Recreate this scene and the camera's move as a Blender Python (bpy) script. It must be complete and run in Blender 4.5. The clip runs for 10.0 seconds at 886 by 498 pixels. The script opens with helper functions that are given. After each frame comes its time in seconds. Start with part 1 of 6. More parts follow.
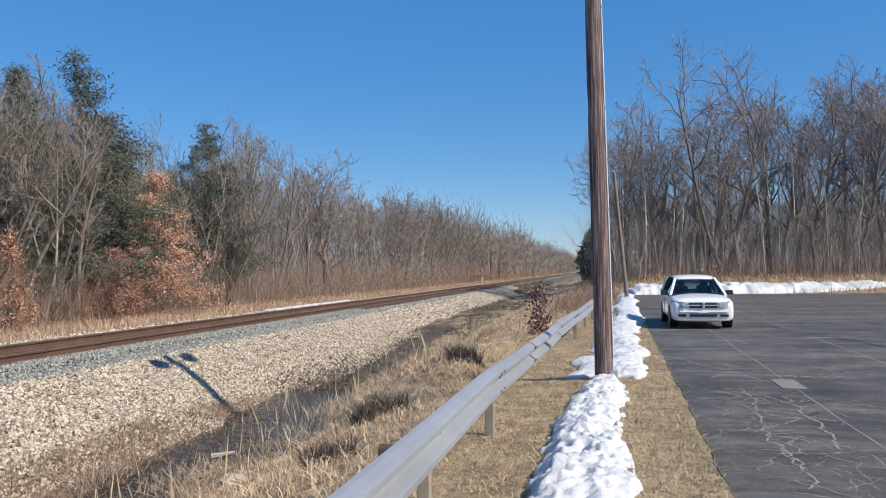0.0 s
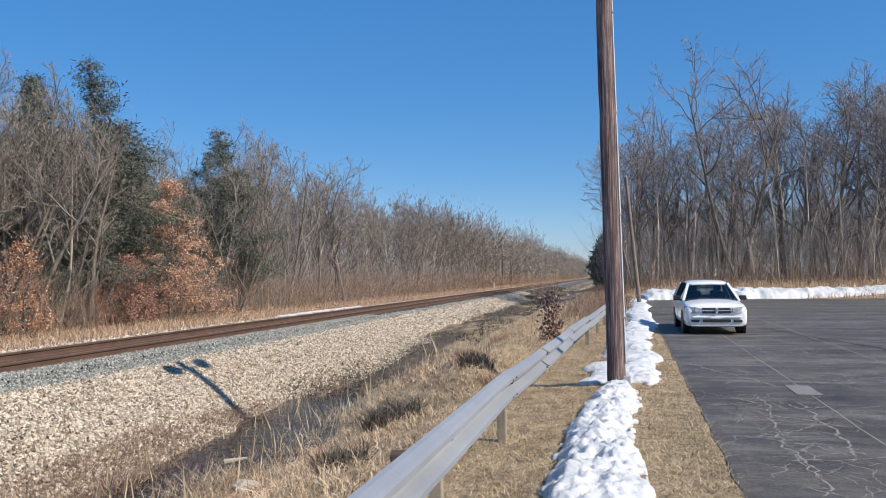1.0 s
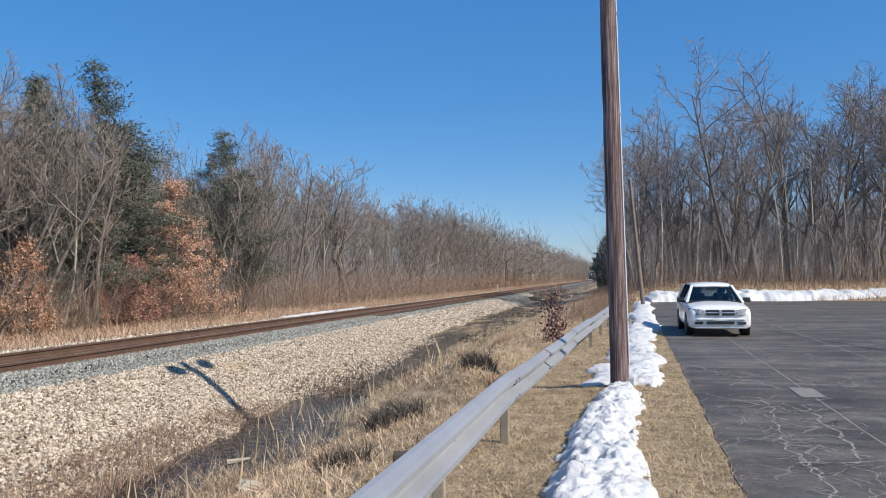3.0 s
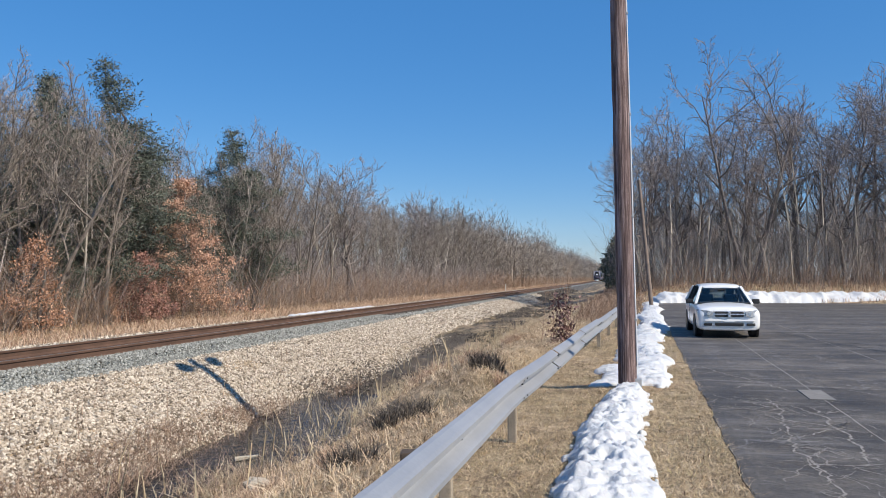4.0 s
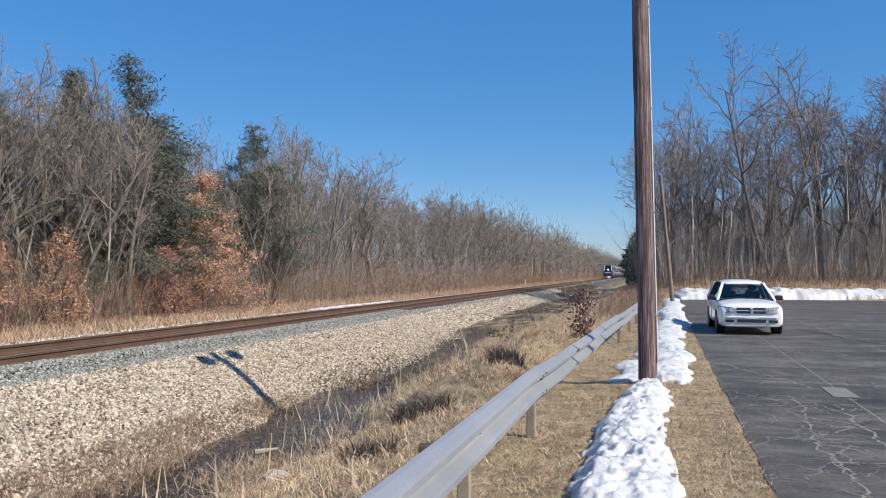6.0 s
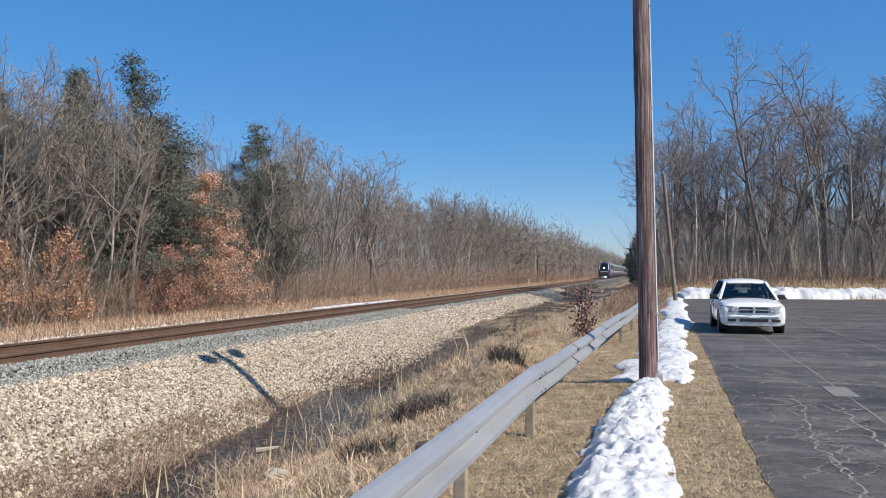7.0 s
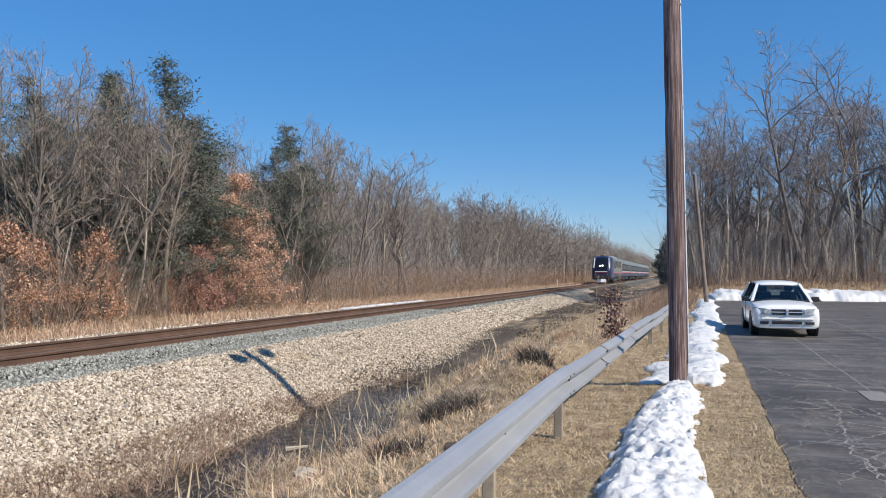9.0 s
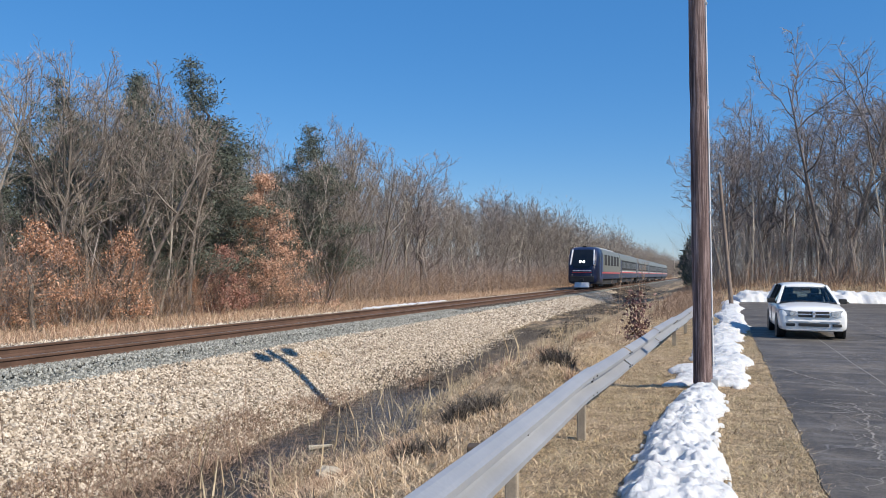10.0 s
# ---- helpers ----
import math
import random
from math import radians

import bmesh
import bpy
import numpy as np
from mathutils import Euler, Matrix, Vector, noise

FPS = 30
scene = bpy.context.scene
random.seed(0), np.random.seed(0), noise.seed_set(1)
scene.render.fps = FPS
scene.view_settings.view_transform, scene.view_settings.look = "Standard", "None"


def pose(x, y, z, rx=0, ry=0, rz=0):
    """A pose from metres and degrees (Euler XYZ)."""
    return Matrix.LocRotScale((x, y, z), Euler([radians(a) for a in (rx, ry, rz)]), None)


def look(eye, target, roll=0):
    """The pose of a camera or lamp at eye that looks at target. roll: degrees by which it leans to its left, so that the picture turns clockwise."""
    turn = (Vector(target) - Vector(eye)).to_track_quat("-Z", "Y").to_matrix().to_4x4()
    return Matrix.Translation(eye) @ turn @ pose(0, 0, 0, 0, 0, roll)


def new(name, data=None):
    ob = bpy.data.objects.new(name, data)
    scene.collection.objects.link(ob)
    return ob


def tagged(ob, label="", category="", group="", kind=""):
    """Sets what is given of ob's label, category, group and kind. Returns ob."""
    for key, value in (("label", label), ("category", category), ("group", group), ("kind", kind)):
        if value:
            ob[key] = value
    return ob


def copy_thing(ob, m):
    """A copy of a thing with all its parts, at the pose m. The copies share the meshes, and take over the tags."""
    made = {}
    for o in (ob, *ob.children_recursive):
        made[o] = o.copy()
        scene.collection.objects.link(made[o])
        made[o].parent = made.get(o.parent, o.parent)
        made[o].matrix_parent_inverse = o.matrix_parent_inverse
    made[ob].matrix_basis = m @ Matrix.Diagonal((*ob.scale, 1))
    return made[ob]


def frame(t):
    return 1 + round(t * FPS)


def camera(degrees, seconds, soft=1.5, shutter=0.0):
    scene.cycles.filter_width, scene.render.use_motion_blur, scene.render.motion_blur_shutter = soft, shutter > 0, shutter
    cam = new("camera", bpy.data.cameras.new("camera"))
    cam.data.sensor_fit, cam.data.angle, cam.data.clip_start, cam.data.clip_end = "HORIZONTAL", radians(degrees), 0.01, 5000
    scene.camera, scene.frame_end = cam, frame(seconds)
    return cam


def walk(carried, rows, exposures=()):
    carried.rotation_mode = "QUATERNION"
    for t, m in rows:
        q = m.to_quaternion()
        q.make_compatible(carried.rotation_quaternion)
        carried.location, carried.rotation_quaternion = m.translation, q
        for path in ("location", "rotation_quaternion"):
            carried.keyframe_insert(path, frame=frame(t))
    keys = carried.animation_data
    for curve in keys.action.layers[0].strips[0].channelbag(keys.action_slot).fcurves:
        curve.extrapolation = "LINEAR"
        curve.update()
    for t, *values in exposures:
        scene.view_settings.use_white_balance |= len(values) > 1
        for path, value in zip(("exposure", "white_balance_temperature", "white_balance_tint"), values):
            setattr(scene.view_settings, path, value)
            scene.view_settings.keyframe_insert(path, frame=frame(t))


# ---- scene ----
PATH = [
    (0, 0.008, 0.024, 1.656, 12.81, 1.66, 0.59),
    (0.5, 0.008, 0.027, 1.652, 13.40, 1.87, 0.66),
    (1, 0.010, 0.016, 1.659, 13.68, 2.09, 0.70),
    (1.5, 0.008, 0.020, 1.653, 13.89, 2.16, 0.71),
    (2, 0.012, 0.014, 1.654, 13.96, 2.23, 0.74),
    (2.5, 0.015, 0.018, 1.654, 13.87, 2.21, 0.61),
    (4, 0.012, 0.009, 1.650, 14.54, 2.17, 0.15),
    (4.5, 0.006, 0.012, 1.647, 15.38, 2.19, 0.06),
    (5, -0.000, 0.000, 1.650, 15.95, 2.10, 0.00),
    (5.5, -0.002, 0.014, 1.641, 15.98, 1.90, -0.08),
    (7, 0.065, 0.026, 1.637, 16.29, 1.76, -0.11),
    (7.5, 0.062, 0.013, 1.642, 16.61, 1.68, -0.13),
    (8, 0.071, 0.007, 1.648, 17.04, 1.72, -0.09),
    (8.5, 0.073, 0.010, 1.646, 17.67, 1.75, -0.17),
    (9, 0.063, 0.016, 1.643, 18.38, 1.79, -0.28),
    (9.5, 0.055, 0.012, 1.644, 19.18, 1.79, -0.43),
    (10, 0.058, -0.004, 1.651, 20.02, 1.78, -0.50),
]
LENS = 60.0
cam = camera(LENS, 10.0, soft=0.95)
walk(cam, [(t, pose(x, y, z, 90 + pitch, roll, yaw)) for t, x, y, z, yaw, pitch, roll in PATH], [(0, 0.17), (10, 0.17)])

# ---- world and sun ----
SUN_EL = radians(41)
SUN_AZ = Vector((1.0, -0.365, 0)).normalized()
world = bpy.data.worlds.new("sky")
scene.world = world
world.use_nodes = True
wn, wl = world.node_tree.nodes, world.node_tree.links
wn.clear()
sky = wn.new("ShaderNodeTexSky")
sky.sky_type, sky.sun_disc = "NISHITA", False
sky.sun_elevation = SUN_EL
sky.sun_rotation = math.atan2(SUN_AZ.x, SUN_AZ.y)
sky.altitude, sky.air_density, sky.dust_density, sky.ozone_density = 250, 1.0, 0.15, 2.0
bg = wn.new("ShaderNodeBackground")
bg.inputs["Strength"].default_value = 0.104
wo = wn.new("ShaderNodeOutputWorld")
deep = wn.new("ShaderNodeHueSaturation")
deep.inputs["Saturation"].default_value = 1.38
blue = wn.new("ShaderNodeMix")  # the clear cold air of a winter noon
blue.data_type = "RGBA"
blue.inputs[0].default_value = 0.46
blue.inputs[7].default_value = (0.74, 2.6, 6.6, 1)
wl.new(sky.outputs[0], deep.inputs["Color"])
wl.new(deep.outputs[0], blue.inputs[6])
wl.new(blue.outputs[2], bg.inputs[0])
wl.new(bg.outputs[0], wo.inputs[0])
sun = new("sun", bpy.data.lights.new("sun", "SUN"))
sun.data.energy, sun.data.angle, sun.data.color = 5.0, radians(0.53), (1.0, 0.905, 0.765)
to_sun = SUN_AZ * math.cos(SUN_EL) + Vector((0, 0, math.sin(SUN_EL)))
sun.matrix_world = look((30, -20, 40), Vector((30, -20, 40)) - to_sun)

# ---- materials ----


class Mat:
    """A node material under construction."""

    def __init__(self, name, rough=0.8, metal=0.0):
        self.m = bpy.data.materials.new(name)
        self.m.use_nodes = True
        self.n, self.l = self.m.node_tree.nodes, self.m.node_tree.links
        self.b = self.n["Principled BSDF"]
        self.b.inputs["Roughness"].default_value = rough
        self.b.inputs["Metallic"].default_value = metal
        self.co = self.n.new("ShaderNodeTexCoord").outputs["Object"]

    def link(self, a, b):
        self.l.new(a, b)

    def scaled(self, s):
        mp = self.n.new("ShaderNodeMapping")
        mp.inputs["Scale"].default_value = s if hasattr(s, "__len__") else (s, s, s)
        self.link(self.co, mp.inputs[0])
        return mp.outputs[0]

    def noise(self, s, detail=4, rough=0.6, warp=0.0):
        t = self.n.new("ShaderNodeTexNoise")
        t.inputs["Scale"].default_value = 1.0
        t.inputs["Detail"].default_value, t.inputs["Roughness"].default_value, t.inputs["Distortion"].default_value = detail, rough, warp
        self.link(self.scaled(s), t.inputs["Vector"])
        return t.outputs["Fac"]

    def voronoi(self, s, feature="F1", out="Distance"):
        t = self.n.new("ShaderNodeTexVoronoi")
        t.feature = feature
        t.inputs["Scale"].default_value = 1.0
        self.link(self.scaled(s), t.inputs["Vector"])
        return t.outputs[out]

    def ramp(self, fac, stops):
        r = self.n.new("ShaderNodeValToRGB")
        e = r.color_ramp.elements
        while len(e) < len(stops):
            e.new(0.5)
        for el, (p, c) in zip(e, stops):
            el.position = p
            el.color = (*c, 1) if hasattr(c, "__len__") else (c, c, c, 1)
        self.link(fac, r.inputs[0])
        return r.outputs[0]

    def mix(self, fac, a, b, mode="MIX"):
        x = self.n.new("ShaderNodeMix")
        x.data_type, x.blend_type = "RGBA", mode
        for sock, v in ((x.inputs[0], fac), (x.inputs[6], a), (x.inputs[7], b)):
            if isinstance(v, (int, float)):
                sock.default_value = v if sock.type == "VALUE" else (v, v, v, 1)
            elif isinstance(v, tuple):
                sock.default_value = (*v, 1)
            else:
                self.link(v, sock)
        return x.outputs[2]

    def island(self):
        return self.n.new("ShaderNodeNewGeometry").outputs["Random Per Island"]

    def rand(self):
        return self.n.new("ShaderNodeObjectInfo").outputs["Random"]

    def axis(self, i):
        s = self.n.new("ShaderNodeSeparateXYZ")
        self.link(self.co, s.inputs[0])
        return s.outputs[i]

    def math(self, op, a, b=0.0):
        x = self.n.new("ShaderNodeMath")
        x.operation = op
        for sock, v in zip(x.inputs, (a, b)):
            if isinstance(v, (int, float)):
                sock.default_value = v
            else:
                self.link(v, sock)
        return x.outputs[0]

    def color(self, c):
        if isinstance(c, tuple):
            self.b.inputs["Base Color"].default_value = (*c, 1)
        else:
            self.link(c, self.b.inputs["Base Color"])
        return self

    def bump(self, h, strength=0.5, dist=0.02):
        b = self.n.new("ShaderNodeBump")
        b.inputs["Strength"].default_value, b.inputs["Distance"].default_value = strength, dist
        self.link(h, b.inputs["Height"])
        self.link(b.outputs[0], self.b.inputs["Normal"])
        return self

    def rough(self, fac, lo, hi):
        self.link(self.ramp(fac, [(0.3, lo), (0.7, hi)]), self.b.inputs["Roughness"])
        return self


def plain(name, c, rough=0.6, metal=0.0, vary=0.12, scale=6.0, bump=0.0, glow=0.0):
    m = Mat(name, rough, metal)
    lo = tuple(v * (1 - vary) for v in c)
    hi = tuple(min(1, v * (1 + vary)) for v in c)
    n1, n2 = m.noise(scale, 5), m.noise(scale * 14, 3)
    col = m.mix(0.35, m.ramp(n1, [(0.3, lo), (0.7, hi)]), m.ramp(n2, [(0.3, lo), (0.7, hi)]))
    m.color(col)
    if bump:
        m.bump(n2, 0.6, bump)
    if glow:
        m.b.inputs["Emission Color"].default_value = (*c, 1)
        m.b.inputs["Emission Strength"].default_value = glow
    return m.m


def varied(name, stops, rough=0.85, by="island", grain=30.0, grain_amount=0.35):
    """A colour chosen piece by piece from the stops, with a fine grain."""
    m = Mat(name, rough)
    f = m.island() if by == "island" else m.rand()
    base = m.ramp(f, stops)
    n = m.noise(grain, 4)
    g = m.ramp(n, [(0.25, 0.55), (0.75, 1.25)])
    m.color(m.mix(grain_amount, base, g, "MULTIPLY"))
    return m.m


def ground_material():
    m = Mat("dry_lawn_and_soil", 0.95)
    x, z = m.axis(0), m.axis(2)
    big, mid, fine = m.noise(0.35, 4), m.noise(2.2, 6, 0.7), m.noise(38, 4, 0.75)
    streak = m.noise((70, 24, 40), 3, 0.8, 0.6)
    straw = m.ramp(mid, [(0.30, (0.20, 0.14, 0.085)), (0.5, (0.43, 0.315, 0.195)), (0.70, (0.66, 0.51, 0.345))])
    green = m.mix(m.ramp(big, [(0.42, 0.0), (0.62, 0.5)]), straw, (0.28, 0.225, 0.11))
    lit = m.mix(0.75, green, m.ramp(streak, [(0.3, 0.28), (0.5, 1.0), (0.7, 1.5)]), "MULTIPLY")
    lit = m.mix(0.6, lit, m.ramp(fine, [(0.3, 0.5), (0.6, 1.1)]), "MULTIPLY")
    # bare spots and the wet bed of the ditch
    soil = m.ramp(fine, [(0.3, (0.085, 0.062, 0.042)), (0.7, (0.22, 0.165, 0.115))])
    tuft = m.noise(9, 4, 0.75)
    lit = m.mix(0.75, lit, m.ramp(tuft, [(0.34, 0.45), (0.52, 1.0), (0.68, 1.35)]), "MULTIPLY")
    bare = m.ramp(m.noise(0.9, 5, 0.7), [(0.60, 0.0), (0.70, 0.7)])
    lit = m.mix(bare, lit, soil)
    wet = m.math("LESS_THAN", m.math("ADD", z, m.math("MULTIPLY", mid, 0.55)), -0.66)
    lit = m.mix(wet, lit, soil)
    # dark strip beside the ballast, ragged at its edges
    u = m.math("ADD", m.math("ADD", x, m.math("MULTIPLY", m.axis(1), LEAN)), m.math("MULTIPLY", mid, 1.2))
    strip = m.math("MULTIPLY", m.math("LESS_THAN", u, -4.4), m.math("GREATER_THAN", u, -9.5))
    strip = m.math("MULTIPLY", strip, m.math("GREATER_THAN", m.axis(1), 17.5))
    strip = m.math("MULTIPLY", strip, m.ramp(m.noise((0.9, 0.28, 1), 4, 0.65), [(0.42, 0.12), (0.54, 1.0)]))
    lit = m.mix(m.math("MULTIPLY", strip, 0.88), lit, m.ramp(fine, [(0.3, (0.038, 0.031, 0.026)), (0.7, (0.10, 0.082, 0.064))]))
    m.color(lit)
    m.bump(m.math("ADD", m.math("ADD", streak, fine), tuft), 0.9, 0.035)
    return m.m


def asphalt_material():
    m = Mat("worn_asphalt", 0.85)
    big, mid, fine = m.noise((0.10, 0.5, 0.3), 5, 0.65), m.noise(1.3, 6, 0.7), m.noise(140, 3, 0.8)
    base = m.ramp(m.mix(0.5, big, mid), [(0.34, (0.030, 0.026, 0.022)), (0.5, (0.084, 0.074, 0.064)), (0.66, (0.185, 0.164, 0.140))])
    grit = m.noise(26, 5, 0.8)
    col = m.mix(0.65, base, m.ramp(fine, [(0.3, 0.45), (0.7, 1.45)]), "MULTIPLY")
    col = m.mix(0.8, col, m.ramp(grit, [(0.3, 0.5), (0.5, 1.0), (0.72, 1.6)]), "MULTIPLY")
    # dusty cross streaks left by the plough and the wash of meltwater
    dust = m.ramp(m.noise((0.35, 2.6, 1), 5, 0.7, 0.4), [(0.50, 0.0), (0.72, 0.6)])
    col = m.mix(dust, col, (0.21, 0.20, 0.185))
    # a fine net of cracks, in patches
    cell = m.n.new("ShaderNodeTexVoronoi")
    cell.feature = "DISTANCE_TO_EDGE"
    cell.inputs["Scale"].default_value = 1.0
    warp = m.n.new("ShaderNodeVectorMath")
    warp.operation = "ADD"
    wv = m.n.new("ShaderNodeTexNoise")
    wv.inputs["Scale"].default_value, wv.inputs["Detail"].default_value = 3.0, 4
    m.link(m.co, wv.inputs["Vector"])
    m.link(m.scaled((1.1, 0.7, 1)), warp.inputs[0])
    m.link(wv.outputs["Color"], warp.inputs[1])
    m.link(warp.outputs[0], cell.inputs["Vector"])
    net = m.ramp(cell.outputs["Distance"], [(0.0, 1.0), (0.022, 0.0)])
    where = m.ramp(m.noise(0.33, 3), [(0.44, 0.0), (0.58, 0.75)])
    col = m.mix(m.mix(1.0, net, where, "MULTIPLY"), col, (0.26, 0.25, 0.235))
    m.color(col)
    m.b.inputs["Specular IOR Level"].default_value = 0.5
    m.rough(mid, 0.58, 0.78)
    m.bump(fine, 0.7, 0.006)
    return m.m


def bark(name, dark, light, scale=1.0):
    m = Mat(name, 0.92)
    n = m.noise((14 * scale, 14 * scale, 2.2 * scale), 5, 0.7)
    big = m.noise(0.8, 3)
    col = m.ramp(n, [(0.3, dark), (0.7, light)])
    col = m.mix(0.5, col, m.ramp(big, [(0.3, 0.6), (0.7, 1.25)]), "MULTIPLY")
    col = m.mix(0.5, col, m.ramp(m.rand(), [(0.0, 0.6), (1.0, 1.35)]), "MULTIPLY")
    m.color(col)
    return m.m


def pole_wood():
    m = Mat("weathered_pole_wood", 0.85)
    n = m.noise((38, 38, 1.1), 6, 0.75, 0.3)
    big = m.noise((6, 6, 0.5), 4)
    col = m.ramp(n, [(0.32, (0.030, 0.018, 0.017)), (0.48, (0.125, 0.080, 0.076)), (0.64, (0.38, 0.29, 0.28))])
    col = m.mix(0.6, col, m.ramp(big, [(0.3, 0.6), (0.7, 1.3)]), "MULTIPLY")
    m.color(col)
    m.bump(n, 1.0, 0.02)
    return m.m


def snow_material():
    m = Mat("old_snow", 0.6)
    n, d = m.noise(9, 5, 0.7), m.noise(2.0, 6, 0.75)
    col = m.mix(m.ramp(d, [(0.54, 0.0), (0.76, 0.6)]), (0.60, 0.61, 0.62), (0.34, 0.31, 0.275))
    m.color(col)
    m.b.inputs["Subsurface Weight"].default_value = 0.15
    m.b.inputs["Subsurface Radius"].default_value = (0.03, 0.04, 0.05)
    m.bump(n, 0.8, 0.04)
    return m.m


def galvanised():
    m = Mat("galvanised_steel", 0.5, 0.55)
    n, f = m.noise(1.2, 5, 0.7), m.noise((5, 60, 60), 4, 0.7)
    col = m.mix(0.5, m.ramp(n, [(0.3, (0.40, 0.405, 0.415)), (0.7, (0.48, 0.485, 0.495))]), m.ramp(f, [(0.3, 0.86), (0.7, 1.06)]), "MULTIPLY")
    m.color(col)
    m.rough(n, 0.46, 0.54)
    return m.m


LEAN = 0.022  # the track leaves the lot's line by this much a metre
M = {}
M["ground"] = ground_material()
M["asphalt"] = asphalt_material()
M["snow"] = snow_material()
M["steel"] = galvanised()
M["pole"] = pole_wood()
M["bark"] = bark("grey_bark", (0.085, 0.070, 0.060), (0.27, 0.232, 0.198))
M["bark_pale"] = bark("pale_bark", (0.20, 0.175, 0.145), (0.52, 0.47, 0.40))
M["bark_dark"] = bark("dark_bark", (0.085, 0.07, 0.066), (0.31, 0.265, 0.235))
M["twig"] = varied("grey_twigs", [(0.0, (0.08, 0.070, 0.061)), (0.5, (0.24, 0.205, 0.178)), (1.0, (0.50, 0.435, 0.372))], 0.9)
M["twig_pale"] = varied("pale_grey_shoots", [(0.0, (0.17, 0.145, 0.13)), (0.5, (0.37, 0.32, 0.285)), (1.0, (0.62, 0.55, 0.48))], 0.9)
M["twig_dark"] = varied("dark_twigs", [(0.0, (0.10, 0.087, 0.088)), (0.5, (0.28, 0.243, 0.235)), (1.0, (0.52, 0.455, 0.42))], 0.9)
M["brush"] = varied("brown_brush", [(0.0, (0.13, 0.082, 0.056)), (0.5, (0.31, 0.21, 0.15)), (1.0, (0.48, 0.35, 0.255))], 0.9)
M["needles"] = varied("pine_needles", [(0.0, (0.045, 0.058, 0.046)), (0.5, (0.095, 0.112, 0.085)), (1.0, (0.17, 0.19, 0.145))], 0.7)
M["oak_leaf"] = varied("dead_oak_leaves", [(0.0, (0.30, 0.15, 0.095)), (0.4, (0.56, 0.33, 0.225)), (0.75, (0.64, 0.41, 0.29)), (1.0, (0.72, 0.50, 0.37))], 0.8)
M["red_leaf"] = varied("dead_red_leaves", [(0.0, (0.19, 0.078, 0.062)), (0.5, (0.36, 0.18, 0.14)), (1.0, (0.54, 0.32, 0.25))], 0.8)
M["grass"] = varied("dry_grass", [(0.0, (0.24, 0.14, 0.09)), (0.4, (0.43, 0.285, 0.195)), (0.8, (0.57, 0.41, 0.29)), (1.0, (0.70, 0.55, 0.41))], 0.85)
M["straw"] = varied("matted_straw", [(0.0, (0.12, 0.078, 0.048)), (0.25, (0.38, 0.265, 0.165)), (0.6, (0.64, 0.475, 0.315)), (1.0, (0.84, 0.69, 0.50))], 0.85)
M["lawn"] = varied("short_dormant_lawn", [(0.0, (0.22, 0.15, 0.085)), (0.3, (0.50, 0.375, 0.225)), (0.7, (0.78, 0.62, 0.42)), (1.0, (0.44, 0.37, 0.185))], 0.85)
M["reed"] = varied("pale_reeds", [(0.0, (0.28, 0.20, 0.12)), (0.5, (0.50, 0.40, 0.26)), (1.0, (0.66, 0.56, 0.40))], 0.85)
M["weed_dark"] = varied("dark_weeds", [(0.0, (0.035, 0.028, 0.024)), (0.55, (0.08, 0.066, 0.054)), (1.0, (0.24, 0.205, 0.165))], 0.9)
M["ballast"] = varied("limestone_ballast", [(0.0, (0.10, 0.076, 0.055)), (0.25, (0.30, 0.24, 0.178)), (0.6, (0.51, 0.43, 0.335)), (1.0, (0.72, 0.635, 0.525))], 0.9, grain=45)
M["grey_ballast"] = varied("grey_green_ballast", [(0.0, (0.13, 0.13, 0.115)), (0.5, (0.27, 0.272, 0.245)), (1.0, (0.44, 0.44, 0.40))], 0.9, grain=45)
M["rust"] = plain("rusty_rail_steel", (0.115, 0.066, 0.045), 0.8, 0.2, 0.35, 2.0, 0.002)
M["rail_top"] = plain("worn_rail_head", (0.42, 0.38, 0.34), 0.35, 0.8, 0.15, 4.0)
M["tie"] = plain("creosoted_timber", (0.075, 0.055, 0.042), 0.9, 0, 0.35, 3.0, 0.004)
M["post"] = plain("weathered_grey_timber", (0.30, 0.25, 0.19), 0.9, 0, 0.35, 4.0, 0.004)
M["dark_metal"] = plain("dark_metal", (0.04, 0.04, 0.042), 0.6, 0.6, 0.2)
M["grey_metal"] = plain("painted_grey_metal", (0.42, 0.43, 0.44), 0.5, 0.3, 0.1)
M["conduit"] = plain("pale_plastic_conduit", (0.62, 0.63, 0.64), 0.5, 0, 0.1)
M["lamp_glass"] = plain("lamp_lens", (0.55, 0.56, 0.55), 0.2, 0, 0.05)
M["rock"] = plain("pale_rock", (0.40, 0.36, 0.29), 0.9, 0, 0.3, 3.0, 0.01)
M["white_sign"] = plain("weathered_white_paint", (0.68, 0.67, 0.64), 0.6, 0, 0.12)
M["tar"] = plain("crack_sealer", (0.025, 0.025, 0.026), 0.6, 0, 0.2)
M["crack"] = plain("dusty_crack_edges", (0.30, 0.28, 0.25), 0.95, 0, 0.3, 5.0)
M["patch"] = plain("pale_concrete_patch", (0.21, 0.20, 0.185), 0.9, 0, 0.2, 8.0)

# ---- building helpers ----


def part(name, bm, material, parent=None, label="", smooth=False):
    """Links a bmesh as one mesh object, under a parent if one is given."""
    me = bpy.data.meshes.new(name)
    bm.normal_update()
    bm.to_mesh(me)
    bm.free()
    me.materials.append(material)
    if smooth:
        for p in me.polygons:
            p.use_smooth = True
    ob = new(name, me)
    ob.parent = parent
    if label:
        tagged(ob, label)
    return ob


